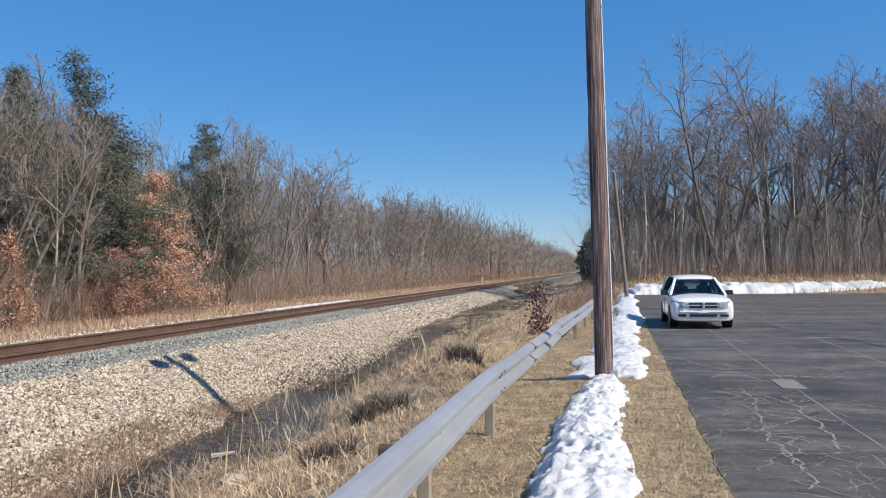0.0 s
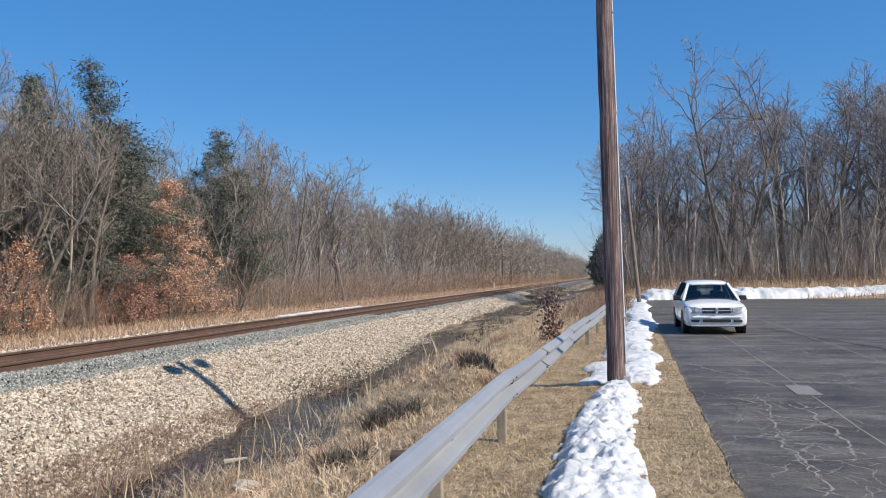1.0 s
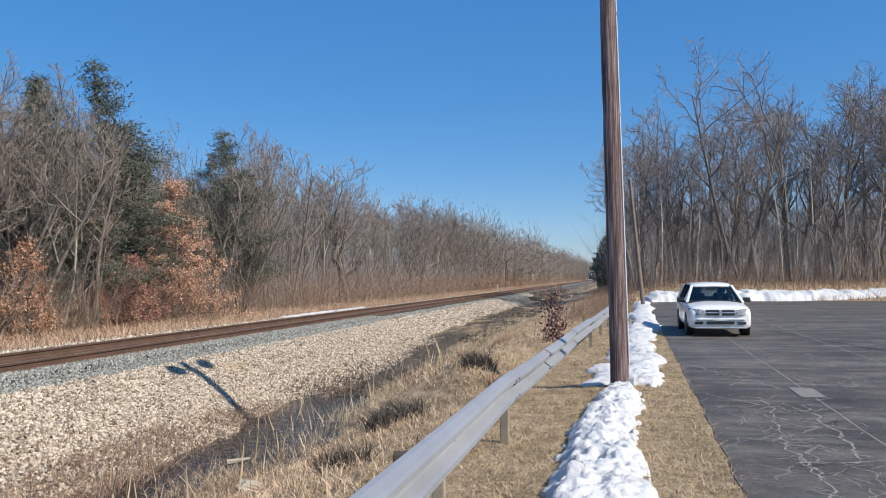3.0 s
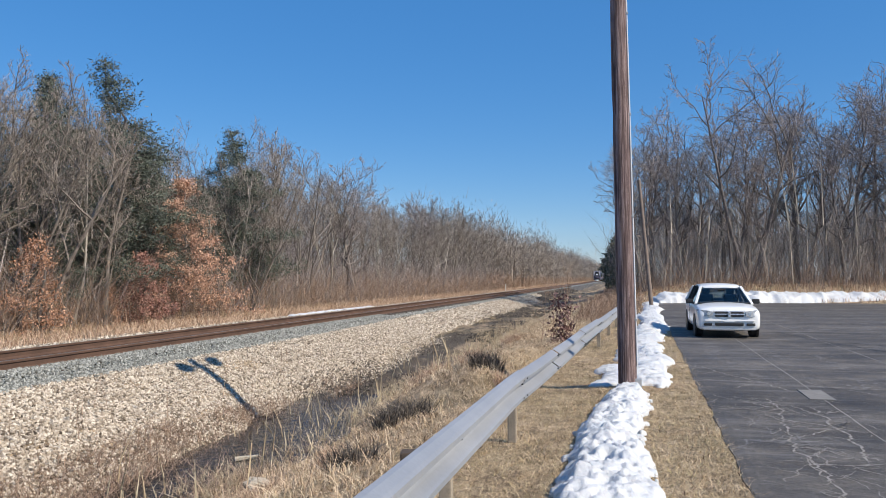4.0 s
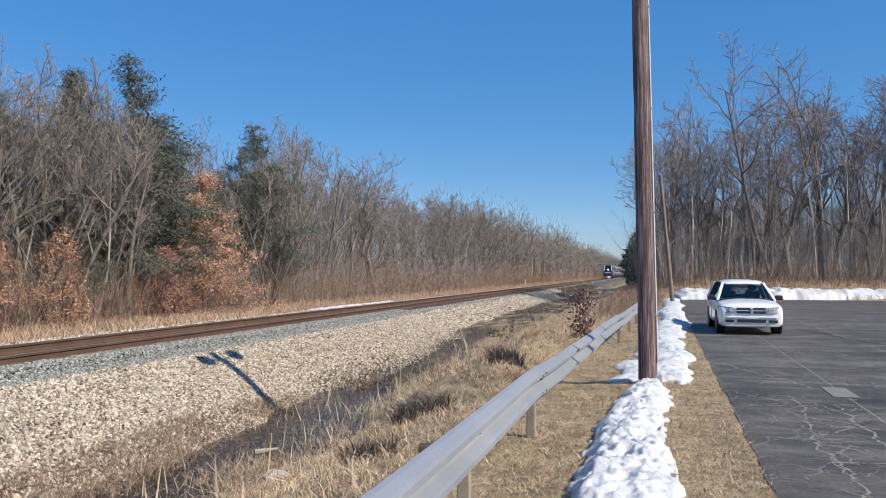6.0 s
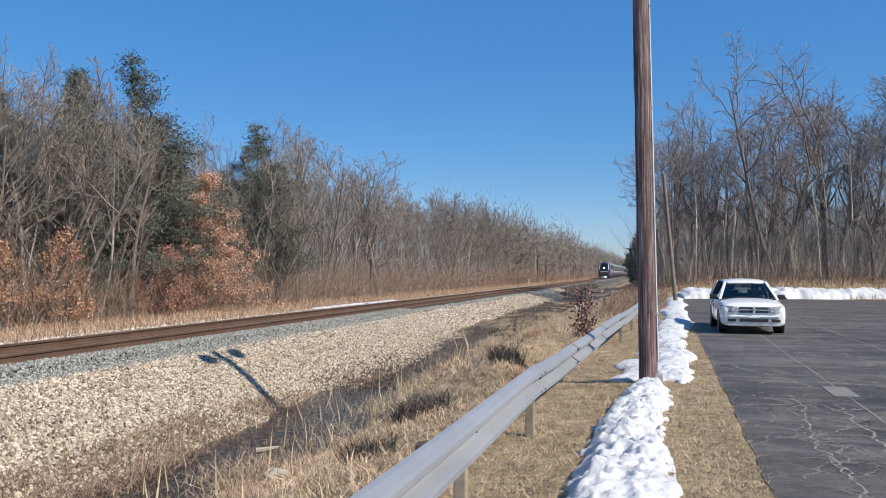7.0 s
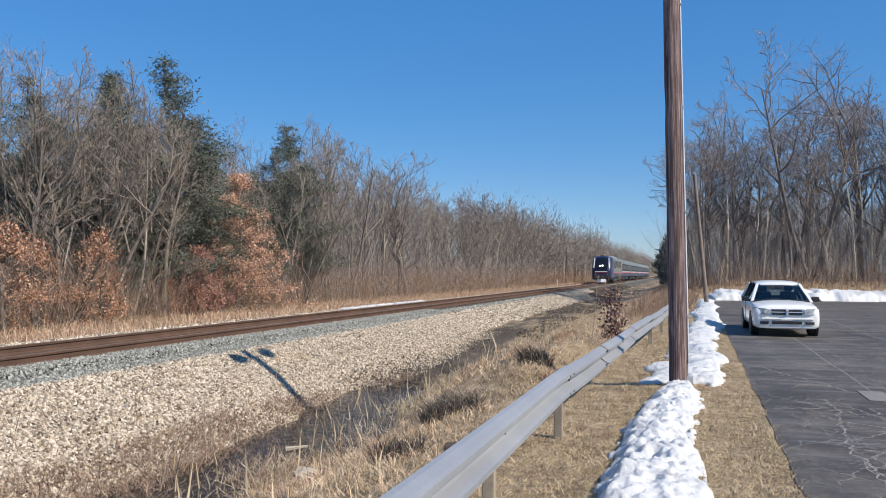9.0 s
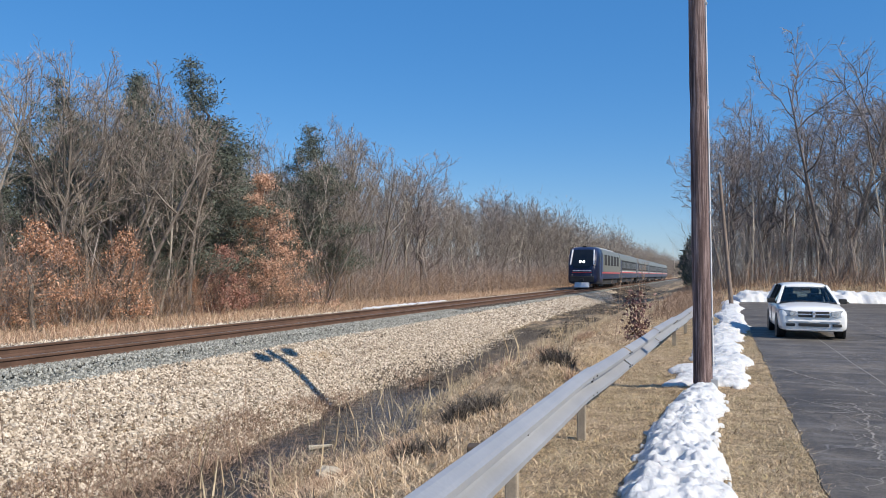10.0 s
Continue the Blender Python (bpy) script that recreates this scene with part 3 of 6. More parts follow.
def build_guardrail():
    rail = thing("guardrail", label="galvanised steel two-wave guardrail on weathered timber posts", category="guardrail")
    wave = [(-0.012, 0.158), (0.014, 0.150), (0.062, 0.122), (0.083, 0.105), (0.083, 0.070), (0.066, 0.056), (0.012, 0.022), (0.0, 0.010), (0.0, -0.010), (0.012, -0.022), (0.066, -0.056), (0.083, -0.070), (0.083, -0.105), (0.062, -0.122), (0.014, -0.150), (-0.012, -0.158)]
    ring = wave + [(x - 0.004, z) for x, z in wave[::-1]]
    cuts = [-5.6, -1.8, 2.0, 7.72, 10.28, 14.1, 17.9, 21.7, 25.5, 29.3]
    for k, (a, b) in enumerate(zip(cuts, cuts[1:])):
        out = 0.006 if k % 2 == 0 else 0.0
        over = 0.16 if k % 2 == 0 and k != 4 else 0.0
        gap = 0.06 if k == 4 else 0.0
        tilt = random.uniform(-2.0, 2.0)
        drop = random.uniform(-0.012, 0.012)
        rings = []
        for y in np.linspace(a + gap, b + over, 9):
            x = beam_x(y) + out
            sag = 0.008 * math.sin(math.pi * (y - a) / (b - a))
            c, s = math.cos(radians(tilt)), math.sin(radians(tilt))
            rings.append([(x + px * c - pz * s, y, 0.545 + drop - sag + pz * c + px * s) for px, pz in ring])
        part("beam", sweep(bmesh.new(), rings), M["steel"], rail)
    for a in cuts[1:-1]:
        for dy in (-0.1, 0.1):
            for dz in (-0.085, 0.085):
                x = beam_x(a + dy) + 0.083
                part("bolt", cyl((x - 0.01, a + dy, 0.545 + dz), (x + 0.016, a + dy, 0.545 + dz), 0.010, 0.008, 8), M["dark_metal"], rail)
    for y in (1.6, 5.2, 8.0, 19.4, 23.2, 27.0):
        x = beam_x(y)
        z0 = float(ground_z(x - 0.2, y)) - 0.3
        lean = random.uniform(-2, 2)
        part("post", box(-0.045, 0.045, -0.035, 0.035, z0, 0.60 + random.uniform(-0.02, 0.02), 0.012, pose(x - 0.10, y, 0, lean, random.uniform(-1, 1), random.uniform(-3, 3))), M["post"], rail)
        part("bolt", cyl((x + 0.0, y, 0.545), (x + 0.02, y, 0.545), 0.012, 0.010, 8), M["dark_metal"], rail)
    stub = part("old_post", box(-0.075, 0.075, -0.065, 0.065, -0.5, 0.36, 0.012, pose(-1.60, 5.35, 0.05, 1, -2, 12)), M["tie"], rail, "dark rotten timber post behind the beam")


build_guardrail()

# ---- utility poles ----


def build_pole(name, base, top, r0, r1, label, wood):
    pole = thing(name, pose(*base), label, "utility pole", "poles along the lot")
    d = Vector(top) - Vector(base)
    rings = []
    rr = random.Random(3)
    for k in range(25):
        f = k / 24
        c = d * f + Vector((rr.uniform(-1, 1), rr.uniform(-1, 1), 0)) * 0.006
        c.z -= 0.3 * (1 - f)
        r = r0 + (r1 - r0) * f
        rings.append([(c.x + r * (1 + 0.045 * math.sin(5 * a + f * 3) + rr.uniform(-0.02, 0.02)) * math.cos(a), c.y + r * math.sin(a), c.z) for a in (2 * math.pi * i / 22 for i in range(22))])
    part("shaft", sweep(bmesh.new(), rings), wood, pole, "rough weathered timber")
    return pole, d


def build_poles():
    pole, d = build_pole("utility_pole", (-0.21, 11.84, 0), (-0.34, 11.80, 8.55), 0.135, 0.108, "tall weathered brown timber pole standing in old snow", M["pole"])
    off = Vector((0.142, -0.02, 0))
    rings = []
    for k in range(20):
        f = 0.04 + 0.9 * k / 19
        c = d * f + off * (1 - 0.16 * f)
        rings.append([(c.x + 0.012 * math.cos(a), c.y + 0.012 * math.sin(a), c.z) for a in (2 * math.pi * i / 8 for i in range(8))])
    part("conduit", sweep(bmesh.new(), rings), M["conduit"], pole, "pale cable conduit up the shaft")
    for f in (0.12, 0.3, 0.48, 0.66, 0.8):
        c = d * f + off * (1 - 0.16 * f)
        part("clamp", box(c.x - 0.03, c.x + 0.024, c.y - 0.022, c.y + 0.022, c.z - 0.015, c.z + 0.015, 0.004), M["grey_metal"], pole)
    part("junction_box", box(0.10, 0.20, -0.07, 0.05, 0.02, 0.15, 0.01), M["grey_metal"], pole, "small grey metal box at the foot")
    # two floodlights on the head of the pole, known by their shadow on the ballast
    for s, ln in ((-1, 0.5), (1, 0.62)):
        a = d + Vector((0, 0, -0.45))
        e = a + Vector((0.1, s * ln, 0.25))
        arm = part("lamp_arm", cyl(a, e, 0.03, 0.025, 8), M["grey_metal"], pole)
        head = bmesh.new()
        bmesh.ops.create_uvsphere(head, u_segments=12, v_segments=8, radius=0.24, matrix=Matrix.Translation(e) @ Matrix.Diagonal((1.0, 1.0, 0.8, 1)))
        part("floodlight", head, M["grey_metal"], pole, "round floodlight head")
    pole2, d2 = build_pole("utility_pole", (0.52, 43.2, 0), (-0.10, 43.2, 7.0), 0.115, 0.085, "leaning weathered grey-brown timber pole at the lot's edge", plain("grey_brown_timber", (0.20, 0.155, 0.128), 0.9, 0, 0.4, 3.0, 0.004))
    part("insulator", cyl(d2 + Vector((0, 0, -0.25)), d2 + Vector((0, 0, 0.12)), 0.05, 0.035, 8), M["grey_metal"], pole2)


build_poles()

# ---- snow ----


def snow_ridge(name, label, y0, y1, x_of, half_of, height, step, seed, blob=(0.07, 0.22), base=lambda x, y: ground_z(x, y)):
    """Clods of ploughed snow heaped along a line."""
    r = np.random.default_rng(seed)
    wmax = max(half_of(y) for y in np.linspace(y0, y1, 40)) + 0.15
    ys = np.arange(y0 - 0.2, y1 + 0.2, step)
    us = np.arange(-wmax, wmax + step, step)
    gu, gy = np.meshgrid(us, ys)
    h = np.zeros_like(gu)
    hw = np.array([half_of(y) for y in ys])
    area = (y1 - y0) * 2 * np.mean(hw)
    n = int(area / (np.pi * (0.5 * (blob[0] + blob[1])) ** 2) * 4.2)
    for _ in range(n):
        y = r.uniform(y0, y1)
        w = half_of(y)
        t = np.clip(r.normal(0, 0.5), -1, 1)
        rad = r.uniform(*blob) * (1 - 0.35 * abs(t))
        top = height * (1 - 0.62 * abs(t) ** 1.6) * r.uniform(0.55, 1.0)
        i0, i1 = np.searchsorted(ys, [y - rad * 1.3, y + rad * 1.3])
        j0, j1 = np.searchsorted(us, [t * w - rad * 1.3, t * w + rad * 1.3])
        if i1 <= i0 or j1 <= j0:
            continue
        sx, sy = r.uniform(0.8, 1.25, 2)
        du, dy = (gu[i0:i1, j0:j1] - t * w) / (rad * sx), (gy[i0:i1, j0:j1] - y) / (rad * sy)
        tilt = 1 + 0.5 * (r.uniform(-1, 1) * du + r.uniform(-1, 1) * dy)
        d2 = np.abs(du) ** 2.6 + np.abs(dy) ** 2.6
        hh = np.where(d2 < 1, top * np.clip(1 - d2, 0, 1) ** 0.42 * tilt, 0)
        h[i0:i1, j0:j1] = np.maximum(h[i0:i1, j0:j1], hh)
    k = 0.45 / max(0.3, float(np.mean(hw)))  # finer relief on small heaps
    half = hw[:, None] * (0.95 + 0.34 * fractal(gy * 2.6 * k, np.sign(gu) * 5.3, 3, seed + 3))
    ends = np.clip((gy - y0) / (0.5 * hw.mean()), 0, 1) * np.clip((y1 - gy) / (0.5 * hw.mean()), 0, 1)
    mound = height * np.clip(1 - (gu / half) ** 2, 0, 1) ** 0.55 * (0.62 + (0.42 if height < 0.5 else 0.25) * fractal(gu * 4.2 * k, gy * 4.2 * k, 3, seed)) * ends
    crust = (1 - np.abs(fractal(gu * 4.6 * k + 9, gy * 4.6 * k, 3, seed + 5)) * 2.4) * 0.27 + 0.22 * np.abs(fractal(gu * 13 * k, gy * 13 * k, 3, seed + 7))
    h = np.where(mound > 0.012, np.maximum(mound, (0.5 if height < 0.5 else 0.4) * h) + height * crust * (1.0 if height < 0.5 else 0.45) * np.clip(mound / (0.5 * height), 0, 1), 0.6 * h * (h > 0.05) * (height < 0.5))
    gx = gu + np.array([x_of(y) for y in ys])[:, None]
    z = base(gx, gy) + np.where(h > 0.015, h, -0.05)
    ny, nx = gu.shape
    i = (np.arange(ny - 1)[:, None] * nx + np.arange(nx - 1)[None]).reshape(-1)
    f = np.stack([i, i + 1, i + 1 + nx, i + nx], -1)
    hi = (h > 0.015).reshape(-1)
    f = f[hi[f].any(1)]
    ob = raw(name, np.stack([gx, gy, z], -1).reshape(-1, 3), f, M["snow"], smooth=True)
    return tagged(ob, label, "snow", kind="stuff")


def build_snow():
    snow_ridge("snow_ridge", "lumpy ridge of old ploughed snow on the grass", 3.2, 11.65, lambda y: -0.30 + 0.015 * (y - 8) + 0.05 * math.sin(y * 1.3), lambda y: 0.42 - 0.016 * (y - 4) - 0.12 * max(0, y - 10.6), 0.175, 0.020, 21, (0.03, 0.14))
    snow_ridge("snow_ridge", "old ploughed snow heaped behind the pole", 12.0, 20.5, lambda y: 0.10 + 0.06 * math.sin(y * 0.9), lambda y: 0.36 + 0.07 * math.sin(y * 2.1), 0.13, 0.035, 22, (0.05, 0.16))
    snow_ridge("snow_ridge", "narrow ridge of old snow along the lot's edge", 20.5, 50.5, lambda y: 0.20 + 0.012 * (y - 20) + 0.08 * math.sin(y * 0.5), lambda y: 0.46 + 0.08 * math.sin(y * 0.8), 0.17, 0.05, 23, (0.08, 0.22))
    snow_ridge("snow_patch", "thin melting patch of snow beside the pole", 12.0, 14.6, lambda y: -0.50 + 0.08 * math.sin(3 * y), lambda y: 0.26, 0.07, 0.03, 24, (0.05, 0.13))
    snow_ridge("snow_patch", "small melting snow patch on the straw grass", 15.6, 18.6, lambda y: -0.34, lambda y: 0.24, 0.07, 0.04, 25, (0.06, 0.15))
    # the long bank pushed up at the lot's far end
    bank = snow_ridge("snow_bank", "long high bank of ploughed snow at the lot's end", -1.0, 46.0, lambda y: 0.0, lambda y: 1.25, 0.95, 0.10, 26, (0.2, 0.5), base=lambda x, y: np.zeros_like(x))
    bank.matrix_basis = pose(1.6, 52.4, -0.02, 0, 0, -74)
    # thin snow lying along the far side of the track
    ob = snow_ridge("snow_patch", "thin strip of snow on the far verge of the track", 30, 41, lambda y: track_x(y) - 3.25, lambda y: 0.30, 0.13, 0.07, 27, (0.12, 0.3))


build_snow()

# ---- trees ----


class Tubes:
    def __init__(self):
        self.v, self.f = [], []

    def add(self, pts, radii, sides):
        base = len(self.v)
        up = Vector((0.13, 0.31, 0.94))
        for k, (p, r) in enumerate(zip(pts, radii)):
            d = (pts[min(k + 1, len(pts) - 1)] - pts[max(k - 1, 0)])
            if d.length < 1e-6:
                d = Vector((0, 0, 1))
            a = d.cross(up)
            if a.length < 1e-4:
                a = d.cross(Vector((1, 0, 0)))
            a.normalize()
            b = d.cross(a).normalized()
            if k == len(pts) - 1 and r < 0.008:
                self.v.append(tuple(p))
                break
            for i in range(sides):
                t = 2 * math.pi * i / sides
                q = p + a * (r * math.cos(t)) + b * (r * math.sin(t))
                self.v.append((q.x, q.y, q.z))
        n = len(pts)
        point = len(self.v) - base < n * sides
        for k in range(n - 1):
            for i in range(sides):
                j = (i + 1) % sides
                a0, a1 = base + k * sides + i, base + k * sides + j
                if k == n - 2 and point:
                    self.f.append((a0, a1, base + (n - 1) * sides))
                else:
                    self.f.append((a0, a1, a1 + sides, a0 + sides))

    def mesh(self, name, mat, parent):
        return raw(name, self.v, self.f, mat, parent, smooth=False)


def tube_set(pts, r0, r1, sides):
    """Skins many alike branches at once: pts is (branches, joints, 3)."""
    n, k, _ = pts.shape
    d = pts[:, -1] - pts[:, 0]
    d /= np.linalg.norm(d, axis=1)[:, None] + 1e-9
    a = np.cross(d, np.where(np.abs(d[:, 2:3]) < 0.9, [[0.0, 0.0, 1.0]], [[1.0, 0.0, 0.0]]))
    a /= np.linalg.norm(a, axis=1)[:, None] + 1e-9
    b = np.cross(d, a)
    rad = r0[:, None] + (r1 - r0)[:, None] * np.linspace(0, 1, k)[None]
    t = 2 * np.pi * np.arange(sides) / sides
    off = a[:, None] * np.cos(t)[None, :, None] + b[:, None] * np.sin(t)[None, :, None]
    v = pts[:, :, None] + rad[:, :, None, None] * off[:, None]
    i = np.arange(sides)
    j = (i + 1) % sides
    one = np.concatenate([np.stack([q * sides + i, q * sides + j, (q + 1) * sides + j, (q + 1) * sides + i], 1) for q in range(k - 1)])
    f = one[None] + (np.arange(n) * k * sides)[:, None, None]
    return v.reshape(-1, 3), f.reshape(-1, 4)


def spike_set(p0, p1, rad, r):
    """Thin three-sided points for the last twigs."""
    n = len(p0)
    ax = r.uniform(0, 6.28, n)
    d = p1 - p0
    d /= np.linalg.norm(d, axis=1)[:, None] + 1e-9
    a = np.cross(d, np.stack([np.cos(ax), np.sin(ax), 0.3 * np.ones(n)], 1))
    a /= np.linalg.norm(a, axis=1)[:, None] + 1e-9
    b = np.cross(d, a)
    ring = [p0 + (a * math.cos(t) + b * math.sin(t)) * rad[:, None] for t in (0, 2.094, 4.189)]
    v = np.stack(ring + [p1], 1).reshape(-1, 3)
    f = np.array([(0, 1, 3), (1, 2, 3), (2, 0, 3)])[None] + (np.arange(n) * 4)[:, None, None]
    return v, f.reshape(-1, 3)


def joined(sets):
    v, f, n = [], [], 0
    for sv, sf in sets:
        v += sv.tolist()
        f += (sf + n).tolist()
        n += len(sv)
    return v, f


def bare_tree(name, label, seed, height, width, bark_mat, twig_mat, base=0.35, counts=(15, 8, 7, 6), up=0.25, trunk_r=None, stems=1, twig_r=0.010, top=0.86, wild=0.16, splay=1.0, group="bare trees of the wood"):
    """A leafless broadleaf tree: stems, limbs that fill a rounded crown, branches and fine twigs."""
    r = np.random.default_rng(seed)
    tree = thing(name, None, label, "tree", group)
    axes = np.array([width / 2, width / 2, height * (1 - base) / 2])
    mid = np.array([0, 0, height * (1 + base) / 2])
    R0 = trunk_r or height * 0.0125

    def reach(p, d):
        p, d = (p - mid) / axes, d / axes
        a, b, c = (d * d).sum(1), (p * d).sum(1), (p * p).sum(1) - 1
        return np.clip((-b + np.sqrt(np.clip(b * b - a * c, 0, None))) / a, 0.12 * height * base, height)

    def curve(q, d, ln, k, wob, lift):
        pts, p = [q], q
        for _ in range(k - 1):
            d = d + r.normal(0, wob, d.shape) + np.array([0, 0, lift])
            d /= np.linalg.norm(d, axis=1)[:, None]
            p = p + d * (ln / (k - 1))[:, None]
            pts.append(p)
        return np.stack(pts, 1)

    def shoots(pts, rad, m, ang, f0, share, k, wob, lift, floor):
        n, kk, _ = pts.shape
        i = np.repeat(np.arange(n), m)
        f = np.clip(f0 + (1 - f0) * (np.tile(np.arange(m), n) + r.random(n * m)) / m, 0, 0.999)
        s = f * (kk - 1)
        j = s.astype(int)
        q = pts[i, j] + (pts[i, j + 1] - pts[i, j]) * (s - j)[:, None]
        t = pts[i, j + 1] - pts[i, j]
        t /= np.linalg.norm(t, axis=1)[:, None] + 1e-9
        side = np.cross(t, r.normal(size=t.shape))
        side /= np.linalg.norm(side, axis=1)[:, None] + 1e-9
        an = (ang * r.uniform(0.55, 1.5, n * m))[:, None]
        d = t * np.cos(an) + side * np.sin(an) + np.array([0, 0, lift])
        d /= np.linalg.norm(d, axis=1)[:, None]
        whole = np.linalg.norm(pts[:, -1] - pts[:, 0], axis=1)[i]
        ln = np.minimum(whole * share * (1.15 - 0.5 * f), reach(q, d)) * r.uniform(0.65, 1.1, n * m)
        rr = np.maximum(floor, rad[i] * (1 - 0.75 * f) * 0.55)
        return curve(q, d, ln, k, wob, lift * 0.4), rr

    wood, twigs, limbs, lrad = [], [], [], []
    for sidx in range(stems):
        lean = np.array([[r.normal(0, 0.05), r.normal(0, 0.05), 1.0]])
        if stems > 1:
            az = 6.28 * sidx / stems + r.uniform(-0.4, 0.4)
            lean = lean + np.array([[math.cos(az), math.sin(az), 0]]) * r.uniform(0.12, 0.3)
        rs = R0 / stems ** 0.4 * r.uniform(0.85, 1.1)
        trunk = curve(np.array([[0, 0, -0.2]]) + lean * np.array([[0.5, 0.5, 0]]), lean / np.linalg.norm(lean), np.array([height * top * r.uniform(0.9, 1.05)]), 9, 0.05, 0.02)
        wood.append(tube_set(trunk, np.array([rs]), np.array([rs * 0.16]), 7))
        n = max(4, int(counts[0] / stems ** 0.5))
        f = base * 0.75 + (0.97 - base * 0.75) * ((np.arange(n) + r.random(n)) / n) ** 0.8
        s = f * 8
        j = np.minimum(s.astype(int), 7)
        q = trunk[0, j] + (trunk[0, j + 1] - trunk[0, j]) * (s - j)[:, None]
        az = np.arange(n) * 2.4 + r.uniform(-0.6, 0.6, n)
        an = splay * (1.15 - 0.65 * f) * r.uniform(0.75, 1.25, n)
        d = np.stack([np.cos(az) * np.sin(an), np.sin(az) * np.sin(an), np.cos(an)], 1)
        limb = curve(q, d, reach(q, d) * r.uniform(0.60, 0.92, n), 6, wild, 0.06)
        limbs.append(limb)
        lrad.append(np.maximum(min(0.022, 0.5 * rs), rs * (1 - 0.8 * f) * r.uniform(0.5, 0.9, n)))
    limbs, lrad = np.concatenate(limbs), np.concatenate(lrad)
    wood.append(tube_set(limbs, lrad, lrad * 0.25, 5))
    br, brad = shoots(limbs, lrad, counts[1], 0.85, 0.20, 0.50, 4, wild, up * 0.4, max(min(0.013, 0.3 * R0), 0.11 * R0))
    wood.append(tube_set(br, brad, brad * 0.4, 3))
    tw, trad = shoots(br, brad, counts[2], 0.85, 0.15, 0.55, 3, 0.16, up * 0.7, twig_r)
    twigs.append(tube_set(tw, trad, trad * 0.4, 3))
    if counts[3]:
        sp, srad = shoots(tw, trad, counts[3], 0.8, 0.15, 0.55, 2, 0.0, up * 0.7, twig_r * 0.8)
        extra = spike_set(sp[:, 0], sp[:, 1], srad, r)
    v, f = joined(wood)
    raw("trunk", v, f, bark_mat, tree)
    v, f = joined(twigs + ([extra] if counts[3] else []))
    raw("crown", v, f, twig_mat, tree)
    return tree


def leaf_cloud(centres, per, spread, size, seed, long=1.7):
    """Small leaves in tufts round the given places."""
    r = np.random.default_rng(seed)
    c = np.repeat(np.array(centres), per, 0)
    n = len(c)
    p = c + r.normal(size=(n, 3)) * spread
    a = r.normal(size=(n, 3))
    a /= np.linalg.norm(a, axis=1)[:, None]
    b = np.cross(a, r.normal(size=(n, 3)))
    b /= np.linalg.norm(b, axis=1)[:, None]
    s = size * r.uniform(0.6, 1.4, n)[:, None]
    v = np.stack([p - a * s * long * 0.5, p + b * s * 0.42, p + a * s * long * 0.5, p - b * s * 0.42 + np.cross(a, b) * s * 0.2], 1)
    return v.reshape(-1, 3), (np.arange(n)[:, None] * 4 + np.arange(4)[None])


def pine_tree(seed, height):
    r = random.Random(seed)
    tree = thing("pine_tree", None, "dark green white pine with ragged layered boughs", "tree", "pines of the wood")
    wood, tufts = Tubes(), []
    pts = [Vector((r.uniform(-0.05, 0.05) * k, r.uniform(-0.05, 0.05) * k, height * k / 9 - 0.2)) for k in range(10)]
    wood.add(pts, [0.17 * (1 - k / 9.6) for k in range(10)], 7)
    z = height * 0.16
    while z < height * 0.985:
        f = z / height
        reach = (0.35 * height * (1 - f) ** 0.85 + 0.08) * (1.0 if f > 0.3 else 0.75)
        for c in range(r.randint(4, 6)):
            az = r.uniform(0, 6.28)
            ln = reach * r.uniform(0.35, 1.25)
            d = Vector((math.cos(az), math.sin(az), r.uniform(0.05, 0.35)))
            q = pts[min(9, int(f * 9))].lerp(pts[min(9, int(f * 9) + 1)], f * 9 - int(f * 9))
            limb = [q + d * (ln * k / 3) + Vector((0, 0, -0.05 * ln * math.sin(k))) for k in range(4)]
            wood.add(limb, [0.035 * (1 - 0.28 * k) * (1.2 - f) for k in range(4)], 3)
            m = int(1 + 8 * ln)
            for k in range(m):
                s = 0.3 + 0.7 * (k + r.random()) / m
                off = Vector((r.gauss(0, 0.15 * ln), r.gauss(0, 0.15 * ln), r.gauss(0, 0.09) + 0.05))
                tufts.append(tuple(q + d * ln * s + off * s))
        z += height * r.uniform(0.035, 0.06)
    wood.mesh("trunk", M["bark_dark"], tree)
    v, f = leaf_cloud(tufts, 30, 0.16, 0.036, seed, 4.4)
    raw("crown", v, f, M["needles"], tree)
    return tree


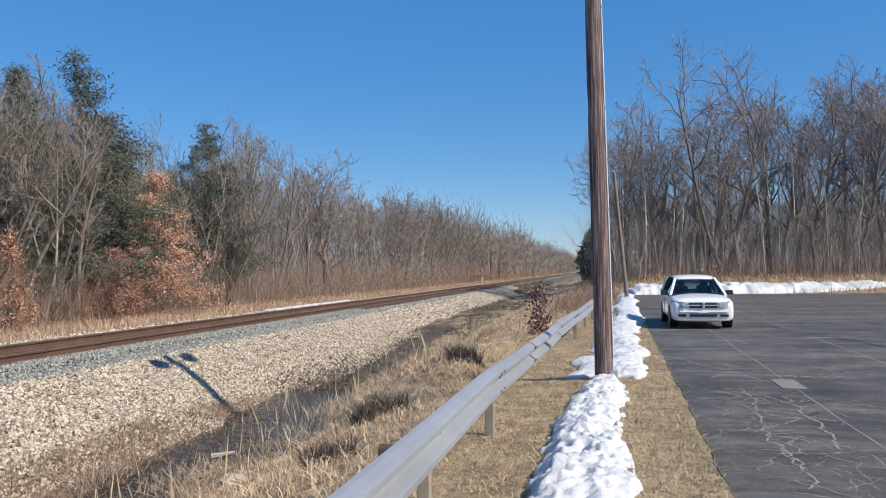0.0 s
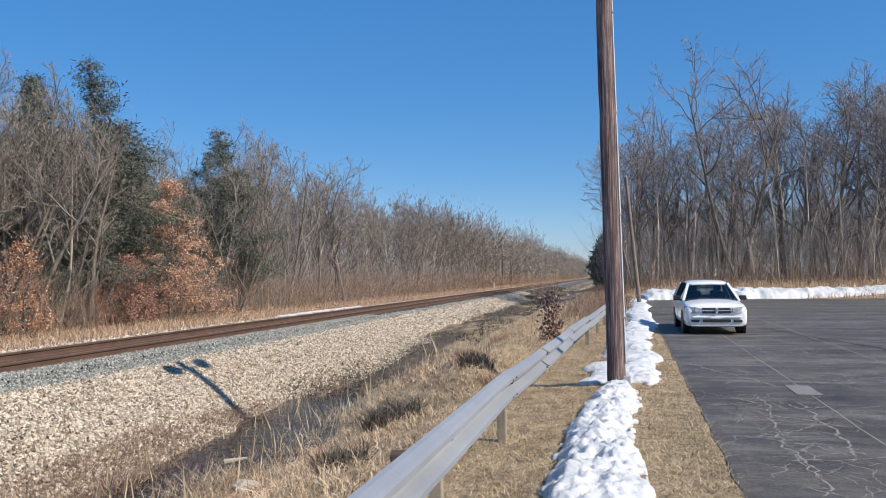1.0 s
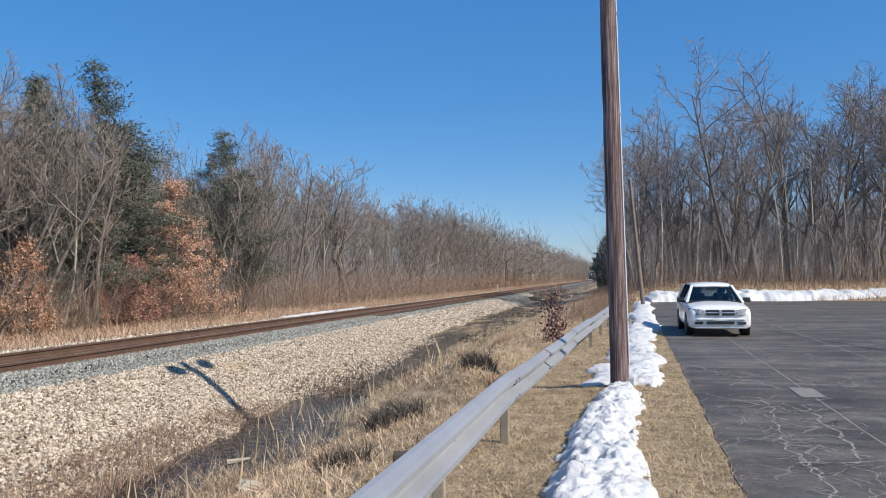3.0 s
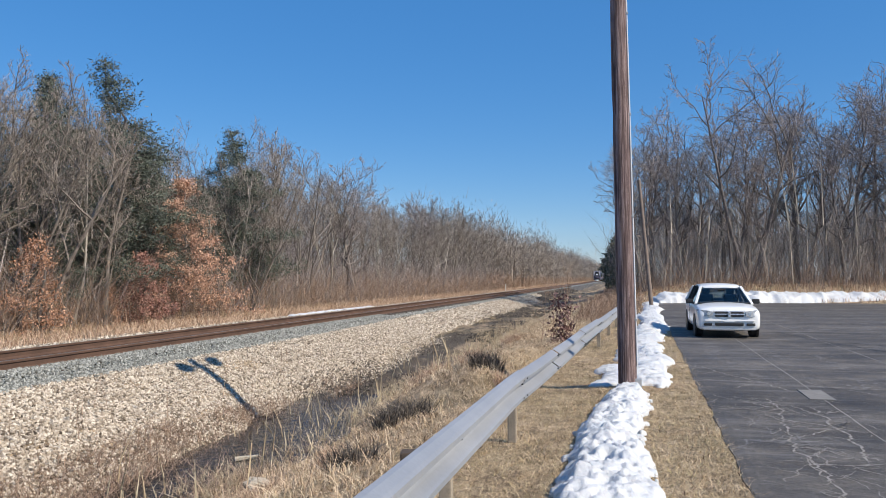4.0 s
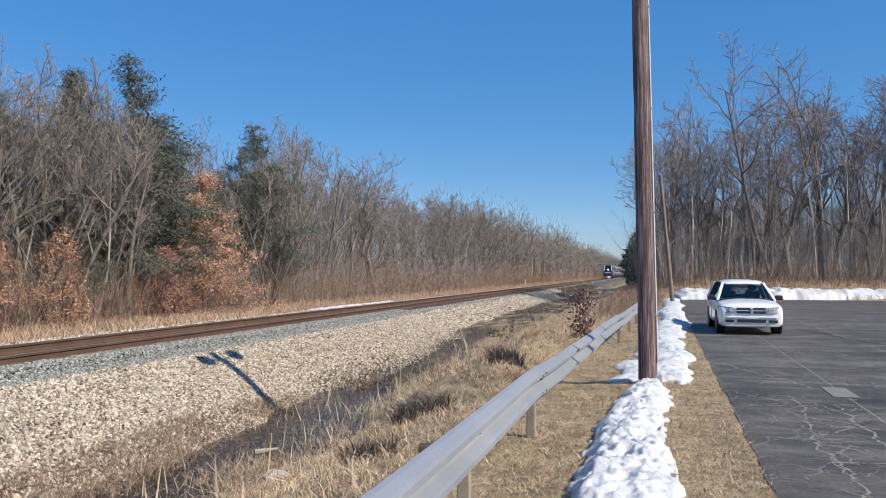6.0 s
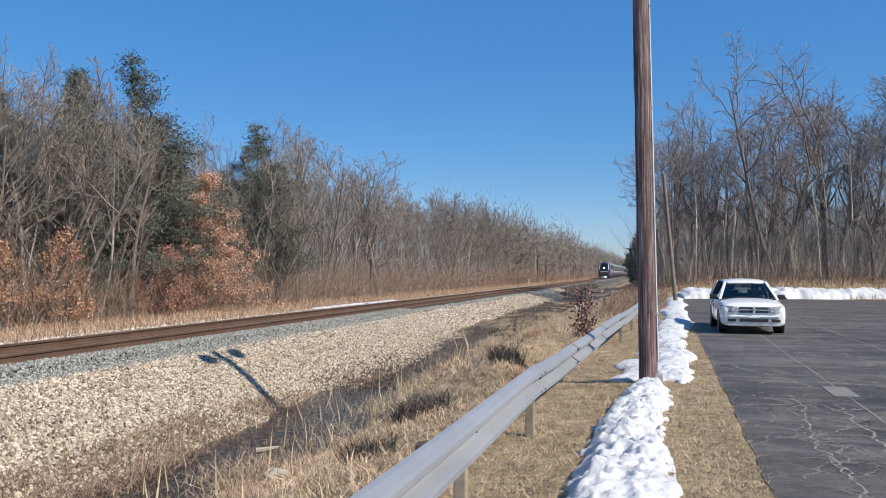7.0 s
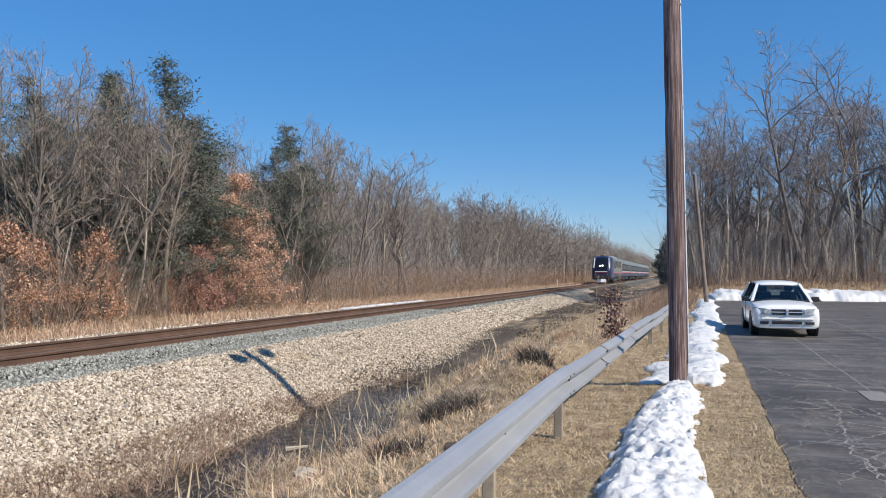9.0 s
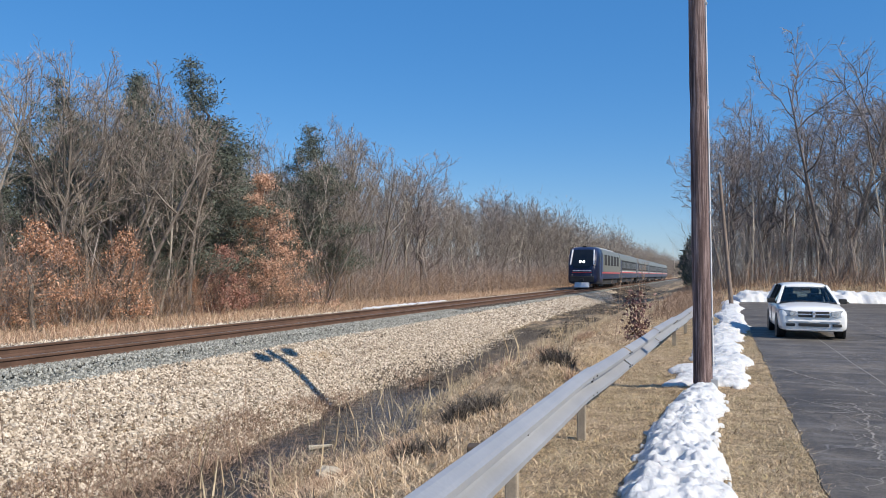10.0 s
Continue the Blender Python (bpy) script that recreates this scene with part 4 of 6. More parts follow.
def oak_tree(seed, height, width, mat, label, n=420, name="oak_tree", per=17):
    """A young oak or beech that keeps its dead leaves."""
    r = random.Random(seed)
    tree = thing(name, None, label, "tree", "leafy brown trees at the wood's edge")
    wood, tufts = Tubes(), []
    wood.add([Vector((r.uniform(-0.06, 0.06) * k, r.uniform(-0.06, 0.06) * k, height * k / 7 - 0.15)) for k in range(8)], [0.09 * (1 - k / 8.2) for k in range(8)], 6)
    for c in range(n // 9):
        f = r.random() ** 0.9
        zz = height * (0.06 + 0.94 * f)
        reach = width * 0.5 * (1 - f) ** 0.9 * r.uniform(0.45, 1.12) + 0.12
        az = r.uniform(0, 6.28)
        d = Vector((math.cos(az), math.sin(az), r.uniform(0.0, 0.35)))
        q = Vector((0, 0, zz - 0.2))
        wood.add([q, q + d * reach * 0.5, q + d * reach + Vector((0, 0, -0.05))], [0.018, 0.011, 0.005], 3)
        for k in range(9):
            s = 0.35 + 0.65 * (k + r.random()) / 9
            tufts.append(tuple(q + d * reach * s + Vector((r.gauss(0, 0.13), r.gauss(0, 0.13), r.gauss(0, 0.08)))))
    wood.mesh("trunk", M["bark"], tree)
    v, f = leaf_cloud(tufts, int(per * 2.2), 0.10, 0.050, seed, 1.5)
    raw("crown", v, f, mat, tree)
    return tree


def place(ob, x, y, s=1.0, rz=0.0, first=False, sz=None):
    m = Matrix.LocRotScale((x, y, float(ground_z(x, y)) - 0.05), Euler((0, 0, rz)), (s, s, sz or s))
    if first:
        ob.matrix_basis = m
        return ob
    c = copy_thing(ob, Matrix.Identity(4))
    c.matrix_basis = m
    return c


def edge_x(y):
    return -20.0 - LEAN * y


def build_left_wood():
    r = random.Random(12)
    tall = [bare_tree("bare_tree", "leafless grey-barked tree at the wood's edge", 100 + k, 10.5, (5.2, 4.4, 6.0, 5.6, 3.8)[k], M["bark_pale" if k == 1 else "bark"], M["twig"], (0.26, 0.34, 0.22, 0.30, 0.38)[k], (16, 7, 6, 4), 0.34, 0.12, (1, 2, 3, 2, 1)[k], 0.0075, wild=0.13, splay=0.85) for k in range(5)]
    light = [bare_tree("bare_tree", "leafless grey tree deep in the wood", 200 + k, 12.5, 5.6 + 0.5 * k, M["bark"], M["twig_dark"], 0.25, (14, 7, 6, 3), 0.3, 0.13, 1 + k % 2, 0.010, splay=0.85) for k in range(4)]
    pines = [pine_tree(300 + k, 11.0) for k in range(3)]
    used = set()

    def put(kind, x, y, s, sz=None):
        ob = r.choice(kind)
        f = ob.name not in used
        used.add(ob.name)
        place(ob, x, y, s, r.uniform(0, 6.28), f, sz)

    # the edge, tree by tree
    y = 8.0
    while y < 135:
        low = (0.88 if y < 29 else 0.78) if y < 44 else (0.84 if 54 < y < 92 else 1.06)
        if r.random() < (0.6 if 18 < y < 42 else 1.0):
            put(tall, edge_x(y) - r.uniform(0.0, 2.5) - (1.6 if 27 < y < 35 else 0.0), y, low * r.uniform(0.78, 1.06) * (1 + 0.10 * min(1, max(0, (y - 34) / 16))))
        if r.random() < (0.45 if 18 < y < 40 else 0.8):
            put(tall, edge_x(y) - r.uniform(3.0, 6.5), y + r.uniform(-1, 1), low * r.uniform(0.9, 1.18) * (1 + 0.12 * min(1, max(0, (y - 34) / 16))))
        y += r.uniform(1.5, 2.6) * (1 + y / 90)
    # deeper rows
    y = 5.0
    while y < 190:
        for d in (8, 12, 17):
            if r.random() < 0.85:
                put(light, edge_x(y) - d - r.uniform(-2, 2), y + r.uniform(-1.5, 1.5), r.uniform(0.82, 1.1) * (0.9 if 50 < y < 90 else (0.86 if 28 < y < 50 else 1.04)))
        y += r.uniform(2.4, 3.6) * (1 + y / 120)
    # dark pines among them
    for x, y, s in ((-22.6, 28.0, 1.04), (-24.8, 31.0, 0.92), (-24.0, 25.7, 0.84), (-25.2, 27.6, 0.95), (-22.8, 38.5, 0.94), (-24.4, 40.0, 0.85), (-24.6, 22.6, 0.72), (-26.4, 24.2, 0.9), (-25.6, 34.6, 0.80), (-23.4, 32.2, 0.62), (-22.6, 26.8, 0.60), (-27.5, 29.5, 1.05), (-24.0, 20.6, 0.62), (-26.5, 18.5, 0.8), (-23.8, 36.0, 0.68), (-27.0, 44.0, 0.75), (-22.4, 23.8, 0.5)):
        put(pines, x + 0.9, y, s * 1.25, s)
    # a veil of bare trees before the pines
    for k in range(13):
        y = 15.0 + 2.2 * k + r.uniform(-0.5, 0.5)
        put(tall, edge_x(y) + r.uniform(-1.4, 0.6) - (2.0 if 27 < y < 35 else 0.0), y, r.uniform(0.80, 1.02) * (0.85 if 28 < y < 36 else 1.0))
    place(tall[3], -20.3, 22.2, 0.95, 0.7)
    round_crown = bare_tree("bare_tree", "wide round-crowned leafless tree above the wood's edge", 151, 11.6, 7.4, M["bark_dark"], M["twig_dark"], 0.36, (24, 9, 7, 5), 0.16, 0.2, 1, 0.012, 0.66, 0.12, 1.15)
    place(round_crown, -21.2, 55.4, 1.0, 0.3, True)
    place(round_crown, -26.0, 86.0, 1.0, 4.0)
    for k, (x, y, s) in enumerate(((-20.9, 24.6, 0.78), (-20.6, 28.6, 0.72), (-21.6, 37.4, 0.82))):
        place(tall[(1, 4, 1)[k]], x, y, s, 1.3 * k)
    oak = oak_tree(401, 6.2, 7.4, M["oak_leaf"], "young oak full of russet dead leaves", 680)
    place(oak, -20.1, 30.6, 1.04, 0.4, True)
    red = oak_tree(402, 2.9, 3.2, M["red_leaf"], "low shrub with dull red dead leaves", 330, "leafy_shrub")
    place(red, -19.9, 27.6, 1.0, 0, True)
    rusty = varied("rusty_oak_leaves", [(0.0, (0.22, 0.10, 0.055)), (0.5, (0.47, 0.25, 0.15)), (1.0, (0.66, 0.42, 0.29))], 0.8)
    small = oak_tree(403, 3.4, 2.3, rusty, "thin sapling with russet dead leaves", 280, "leafy_sapling", 5)
    place(small, -19.2, 21.0, 1.0, 0, True)
    for x, y, s in ((-20.2, 19.4, 0.9), (-20.4, 22.6, 0.7), (-21.6, 24.5, 0.8), (-19.0, 17.2, 1.05), (-20.6, 16.0, 1.2), (-21.4, 34.5, 0.55), (-21.5, 37.5, 0.45), (-20.2, 26.0, 0.5), (-21, 14, 1.3)):
        place(small, x, y, s, r.uniform(0, 6))


def thicket(name, label, mat, spots, hmin, hmax, seed, twigs=5, lean=0.25, rad=0.006):
    """Thin crowded stems with side shoots, in one mesh."""
    r = np.random.default_rng(seed)
    pos = np.array(spots)
    n = len(pos)
    h = hmin + (hmax - hmin) * r.random(n) ** 1.5
    d = np.stack([r.normal(0, lean, n), r.normal(0, lean, n), np.ones(n)], 1)
    d /= np.linalg.norm(d, axis=1)[:, None]
    crook = d + r.normal(0, lean, (n, 3)) * np.array([1, 1, 0.3])
    knee = pos + d * h[:, None] * 0.45
    p0 = [pos, knee - d * h[:, None] * 0.04]
    p1 = [knee + d * h[:, None] * 0.12, knee + crook * h[:, None] * 0.55]
    w = [np.full(n, rad) * (0.6 + h / hmax), np.full(n, rad * 0.8) * (0.6 + h / hmax)]
    for k in range(twigs):
        f = r.uniform(0.25, 0.95, n)[:, None]
        q = np.where(f < 0.45, pos + d * h[:, None] * f, knee + crook * h[:, None] * (f - 0.45))
        e = d * 0.55 + r.normal(0, 0.6, (n, 3))
        e /= np.linalg.norm(e, axis=1)[:, None]
        p0.append(q)
        p1.append(q + e * (h[:, None] * (0.55 - 0.35 * f) * r.uniform(0.6, 1.3, (n, 1))))
        w.append(np.full(n, rad * 0.55))
    p0, p1, w = np.concatenate(p0), np.concatenate(p1), np.concatenate(w)
    m = len(p0)
    ax = r.uniform(0, 6.28, m)
    ring = [p0 + np.stack([np.cos(ax + t), np.sin(ax + t), np.zeros(m)], 1) * w[:, None] for t in (0, 2.094, 4.189)]
    v = np.stack(ring + [p1], 1)
    f = np.array([(0, 1, 3), (1, 2, 3), (2, 0, 3)])[None] + (np.arange(m) * 4)[:, None, None]
    ob = raw(name, v.reshape(-1, 3), f.reshape(-1, 3), mat)
    return tagged(ob, label, "undergrowth", kind="stuff")


def blades(name, label, mat, pos, hmin, hmax, width, seed, lean=0.35, cat="grass"):
    """Bent blades of grass, in one mesh."""
    r = np.random.default_rng(seed)
    pos = np.asarray(pos)
    n = len(pos)
    h = r.uniform(hmin, hmax, n)[:, None]
    az = r.uniform(0, 6.28, n)
    side = np.stack([np.cos(az), np.sin(az), np.zeros(n)], 1) * width * r.uniform(0.6, 1.3, (n, 1))
    bend = np.stack([r.normal(0, lean, n), r.normal(0, lean, n), np.zeros(n)], 1) * h
    mid = pos + bend * 0.35 + np.array([0, 0, 1]) * h * 0.6
    tip = pos + bend * 1.1 + np.array([0, 0, 1]) * h * r.uniform(0.75, 1.0, (n, 1))
    v = np.stack([pos - side, pos + side, mid + side * 0.6, mid - side * 0.6, tip], 1)
    i = np.arange(n) * 5
    f = [tuple(q) for q in np.stack([i, i + 1, i + 2, i + 3], 1).tolist()] + [tuple(q) for q in np.stack([i + 3, i + 2, i + 4], 1).tolist()]
    ob = raw(name, v.reshape(-1, 3), f, mat)
    return tagged(ob, label, cat, kind="stuff")


def scatter(n, x0, x1, y0, y1, seed, power=1.0, skew=True, clump=0.0, clump_scale=0.8, bare=False):
    r = np.random.default_rng(seed)
    y = y0 + (y1 - y0) * r.random(n) ** power
    x = r.uniform(x0, x1, n) - (LEAN * y if skew else 0)
    if clump:
        k = fractal(x * clump_scale, y * clump_scale, 3, seed) > clump - 1.0 + r.uniform(-0.2, 0.2, n)
        x, y = x[k], y[k]
    if bare:
        u = x + LEAN * y
        k = ~((y > 17) & (u > -7.6) & (u < -4.5 + 0.5 * fractal(x, y, 3, 6) - 0.006 * (y - 17)))
        x, y = x[k], y[k]
    return np.stack([x, y, ground_z(x, y) - 0.02], 1)


def far_wood(name, label, spots, heights, mats, seed, dense=1.0):
    """Woods too far off to tell tree from tree."""
    r = np.random.default_rng(seed)
    p0, p1, w = [], [], []
    for (x, y), h in zip(spots, heights):
        b = np.array([x, y, float(ground_z(x, y, False))])
        wide = h * r.uniform(0.22, 0.34)
        mid = b + np.array([r.normal(0, 0.4), r.normal(0, 0.4), h * 0.52])
        axes = np.array([wide, wide, h * 0.47])
        p0.append(b[None]), p1.append((mid + [0, 0, h * 0.2])[None]), w.append([0.14])
        n1, n2 = int(14 * dense), int(340 * dense)
        u = r.normal(size=(n1, 3))
        u /= np.linalg.norm(u, axis=1)[:, None]
        p0.append(b + (mid - b) * r.uniform(0.5, 1.2, (n1, 1))), p1.append(mid + u * axes * 0.9), w.append([0.05] * n1)
        u = r.normal(size=(n2, 3))
        u /= np.linalg.norm(u, axis=1)[:, None]
        s = mid + u * axes * r.uniform(0.3, 0.92, (n2, 1))
        out = u * 0.7 + r.normal(0, 0.6, (n2, 3)) + np.array([0, 0, 0.35])
        p0.append(s), p1.append(s + out * h * 0.055 * r.uniform(0.5, 1.3, (n2, 1))), w.append([0.021 + y * 0.00008] * n2)
    p0, p1, w = np.concatenate(p0), np.concatenate(p1), np.concatenate(w)
    v, f = spike_set(p0, p1, w, r)
    ob = raw(name, v, f, mats)
    return tagged(ob, label, "wood", kind="stuff")


def build_far_woods():
    r = random.Random(31)
    spots, hs = [], []
    y = 125.0
    while y < 900:
        for d in (0, 3.5, 8, 13):
            spots.append((edge_x(y) - d + r.uniform(-1.5, 1.5), y + r.uniform(-2, 2)))
            hs.append(r.uniform(9.5, 14.5) * (0.85 if d == 0 else 1.0) * (1 + y / 3500) * (1.0 + 0.14 * math.sin(y * 0.11) + 0.08 * math.sin(y * 0.31)))
        y += 2.6 * (1 + (y - 125) / 130)
    far_wood("far_wood", "leafless brown-grey woods along the track far off", spots, hs, M["twig"], 5)
    spots, hs = [], []
    for k in range(110):
        y = r.uniform(2, 130)
        spots.append((edge_x(y) - r.uniform(26, 50), y))
        hs.append(r.uniform(10, 14.0))
    far_wood("deep_wood", "grey tangle of trees deep inside the wood", spots, hs, M["twig_dark"], 6, 1.2)
    spots, hs = [], []
    for k in range(190):
        y = r.uniform(78, 125)
        spots.append((r.uniform(0 - (y - 78) * 0.02, 75), y))
        hs.append(r.uniform(8, 12))
    far_wood("deep_wood", "dark tangle of trees behind the lot", spots, hs, M["twig_dark"], 7, 1.2)


def build_right_wood():
    r = random.Random(77)
    kinds = [bare_tree("bare_tree", "dark leafless hardwood beyond the lot", 500 + k, 14.5, (8.4, 7.2, 9.2, 6.4)[k], M["bark_dark"], M["twig_dark"], (0.34, 0.42, 0.38, 0.28)[k], (15, 7, 7, 4), 0.14, 0.20, (1, 1, 2, 1)[k], 0.013, 0.78, 0.2, 1.05) for k in range(4)]
    used = set()

    def put(ob, x, y, s):
        f = ob.name not in used
        used.add(ob.name)
        place(ob, x, y, s, r.uniform(0, 6.28), f)

    big = bare_tree("bare_tree", "tallest dark leafless tree with a wide high crown", 540, 17.6, 9.0, M["bark_dark"], M["twig_dark"], 0.50, (13, 8, 7, 4), 0.10, 0.27, 2, 0.013, 0.72, 0.22, 1.0)
    place(big, 7.9, 61.2, 1.10, 0.6, True)
    place(big, 17.0, 66.0, 0.92, 2.6)
    place(big, 0.6, 66.0, 0.80, 1.7)
    y = 60.5
    for row, (d, step, lo, hi) in enumerate(((60.5, 2.7, 0.6, 0.86), (64, 2.9, 0.78, 0.97), (69.5, 3.1, 0.88, 1.06))):
        x = 0.5 - row * 0.4
        while x < 44 + row * 4:
            put(r.choice(kinds), x + r.uniform(-0.7, 0.7), d + r.uniform(-1.3, 1.3) + 0.10 * x, r.uniform(lo, hi) * (1.05 + 0.012 * min(x, 17)))
            x += step * r.uniform(0.7, 1.3)
    # trees that stand between the lot's line and the track, up the line
    for x, y, s in ((0.3, 84, 0.8), (-0.7, 96, 0.75), (-1.0, 110, 0.8), (-2.4, 150, 0.8), (-4.4, 200, 0.8)):
        put(kinds[int(y) % 4], x, y, s)
    spots = np.concatenate([scatter(4200, -2.0, 48, 58.5, 76, 41, 1.0, False), ])
    thicket("undergrowth", "tangle of thin grey saplings under the dark wood", M["twig_pale"], spots, 1.5, 8.0, 42, 9, 0.34, 0.013)
    spots = scatter(1600, -1.5, 40, 57, 61, 43, 1.0, False)
    thicket("undergrowth", "brown brush along the foot of the wood", M["brush"], spots, 0.5, 2.6, 44, 7, 0.45, 0.010)


def cedar(seed, height, width):
    r = random.Random(seed)
    tree = thing("cedar_bush", None, "dense dark evergreen bush beside the track", "bush")
    wood, tufts = Tubes(), []
    wood.add([Vector((0, 0, height * k / 5 - 0.2)) for k in range(6)], [0.12 * (1 - k / 5.5) for k in range(6)], 6)
    for k in range(520):
        f = r.random()
        rad = width * 0.5 * math.sin(math.pi * min(1, 0.18 + 0.82 * f)) ** 0.7 * r.uniform(0.5, 1.1)
        az = r.uniform(0, 6.28)
        tufts.append((rad * math.cos(az), rad * math.sin(az), height * f * r.uniform(0.93, 1.05)))
    wood.mesh("trunk", M["bark_dark"], tree)
    v, f = leaf_cloud(tufts, 12, 0.2, 0.13, seed, 2.6)
    raw("crown", v, f, M["needles"], tree)
    return tree


def build_undergrowth():
    # along the foot of the wood across the track
    sp = scatter(6500, -25.5, -19.0, 6, 130, 51, 1.4)
    thicket("undergrowth", "tangle of thin grey saplings along the wood's edge", M["twig_dark"], sp, 0.8, 5.2, 52, 10, 0.5, 0.008)
    sp = scatter(10500, -23.0, -18.3, 6, 140, 53, 1.2)
    thicket("undergrowth", "brown bramble and brush at the wood's foot", M["brush"], sp, 0.3, 3.6, 54, 7, 0.6, 0.008)
    sp = scatter(4200, -52, -27, 2, 150, 99, 1.2)
    thicket("undergrowth", "dark tangle of saplings deep inside the wood", M["twig_dark"], sp, 1.5, 7.0, 101, 6, 0.55, 0.028)
    sp = scatter(5200, -24, -18.2, 110, 500, 55, 1.5)
    thicket("undergrowth", "brown brush along the far track", M["brush"], sp, 0.8, 3.4, 56, 6, 0.55, 0.024)
    sp = scatter(32000, -18.9, -13.9, 5, 110, 57, 1.6)
    blades("dry_grass", "tawny dry grass between the track and the wood", M["grass"], sp, 0.12, 0.42, 0.010, 58, 0.5)
    sp = scatter(6000, -18.6, -14.3, 110, 420, 59, 1.6)
    blades("dry_grass", "tawny dry grass along the far track", M["grass"], sp, 0.2, 0.5, 0.05, 60, 0.4)
    # ditch bank on the lot's side
    sp = scatter(60000, -5.5, -1.45, 3.0, 36, 61, 1.5, True, 0.72, 1.3, True)
    blades("dry_grass", "matted straw grass on the ditch bank", M["straw"], sp, 0.04, 0.16, 0.005, 62, 1.3)
    sp = scatter(5200, -5.3, -2.4, 4.0, 30, 63, 1.2, True, 1.12, 1.4, True)
    blades("tall_grass", "tall dry grass leaning over the ditch", M["straw"], sp, 0.12, 0.36, 0.0055, 64, 0.7)
    sp = scatter(190, -6.9, -4.6, 4.5, 24, 65, 1.0, True, 1.0, 0.7)
    sp = np.concatenate([sp, scatter(60, -5.2, -3.2, 14, 30, 98, 1.0, True)])
    thicket("reeds", "pale broken reed stalks standing in the ditch", M["reed"], sp, 0.35, 0.95, 66, 1, 0.2, 0.013)
    sp = scatter(60, -8.6, -6.6, 6.0, 20, 67, 1.0, True)
    thicket("weeds", "thin dry weed stalks on the ballast toe", M["brush"], sp, 0.35, 0.85, 68, 2, 0.08, 0.006)
    sp = scatter(7500, -7.4, -4.9, 17.0, 110, 69, 1.6, True, 1.05, 0.5)
    thicket("dark_weeds", "dark withered weeds along the ditch", M["weed_dark"], sp, 0.06, 0.30, 70, 5, 0.6, 0.006)
    sp = np.concatenate([scatter(2600, -2.0, -0.6, 30.0, 115, 71, 1.2, True, 0.0, 0.8, True), scatter(2200, -2.6, 0.0, 33.0, 90, 91, 1.0, False)])
    thicket("brush", "brown bramble on the bank up the line", M["brush"], sp, 0.2, 0.95, 72, 6, 0.45, 0.008)
    # brown litter where the ballast meets the ditch, and a hollow dark clump on the bank
    sp = scatter(8500, -7.7, -6.6, 5.0, 19, 92, 1.0, True, 0.85, 0.9)
    thicket("litter", "brown dead brush along the toe of the ballast", M["brush"], sp, 0.06, 0.36, 93, 5, 0.9, 0.005)
    sp = scatter(2600, -5.9, -4.9, 5.0, 19, 94, 1.0, True, 0.7, 0.9)
    thicket("litter", "grey-brown tangle on the ditch's near edge", M["reed"], sp, 0.08, 0.42, 95, 4, 0.7, 0.005)
    sp = scatter(3800, -7.0, -5.0, 4.5, 12.0, 103, 1.0, True, 0.7, 1.2)
    thicket("litter", "brown rotting stalks lying in the muddy ditch", M["brush"], sp, 0.08, 0.38, 104, 4, 1.0, 0.006)
    sp = scatter(420, -7.1, -5.3, 10.5, 19, 113, 1.0, True, 0.9, 1.4)
    thicket("litter", "drowned twigs and stalks in the ditch water", M["weed_dark"], sp, 0.10, 0.40, 114, 3, 1.1, 0.007)
    r2 = np.random.default_rng(96)
    az, rad = r2.uniform(0, 6.28, 900), 0.42 * r2.random(900) ** 0.6
    cx, cy = -3.3 + rad * np.cos(az), 10.5 + rad * np.sin(az) * 0.9
    blades("grass_clump", "dark hollow clump of matted weeds on the bank", M["weed_dark"], np.stack([cx, cy, ground_z(cx, cy) - 0.02], 1), 0.15, 0.42, 0.008, 97, 0.6)
    for k in range(16):
        px, py, pr = r2.uniform(-4.6, -1.9), r2.uniform(5.5, 26), r2.uniform(0.12, 0.32)
        n = int(500 * pr / 0.3)
        az, rad = r2.uniform(0, 6.28, n), pr * r2.random(n) ** 0.6
        cx, cy = px + rad * np.cos(az), py + rad * np.sin(az)
        blades("grass_clump", "coarse clump of dead grass on the bank", M["weed_dark" if k % 3 == 0 else "grass"], np.stack([cx, cy, ground_z(cx, cy) - 0.02], 1), 0.10, 0.34, 0.006, 120 + k, 0.6)
    sp = scatter(420, -5.4, -3.6, 16.5, 36, 111, 1.0, True)
    thicket("weeds", "pale thin weed stalks before the dark strip", M["reed"], sp, 0.2, 0.65, 112, 4, 0.18, 0.006)
    # short lawn on both sides of the snow
    sp = np.concatenate([scatter(62000, -1.75, 0.84, 3.6, 26, 73, 1.7, False), scatter(9000, -1.3, 0.8, 24, 52, 74, 1.2, False)])
    blades("short_grass", "short dormant straw-green lawn", M["lawn"], sp, 0.015, 0.075, 0.0045, 75, 1.2)
    sp = scatter(9000, -2, 46, 53.8, 60, 76, 1.0, False)
    blades("dry_grass", "brown dead grass on the bank behind the snow", M["grass"], sp, 0.15, 0.5, 0.02, 77, 0.4)
    # taller tufts in the lawn, and pale straight saplings before both woods
    sp = scatter(16000, -1.7, 0.80, 3.6, 24, 105, 1.6, False, 1.18, 2.2)
    blades("grass_tufts", "uneven darker tufts in the dormant lawn", M["straw"], sp, 0.03, 0.10, 0.0045, 106, 0.9)
    sp = scatter(60, -24.5, -19.6, 8, 120, 107, 1.3)
    thicket("saplings", "pale straight young trunks at the wood's edge", M["bark_pale"], sp, 4.0, 9.0, 108, 9, 0.07, 0.035)
    sp = scatter(130, -1.0, 46, 59.5, 68, 109, 1.0, False)
    thicket("saplings", "pale straight young trunks before the dark wood", M["bark_pale"], sp, 5.0, 11.0, 110, 9, 0.06, 0.05)
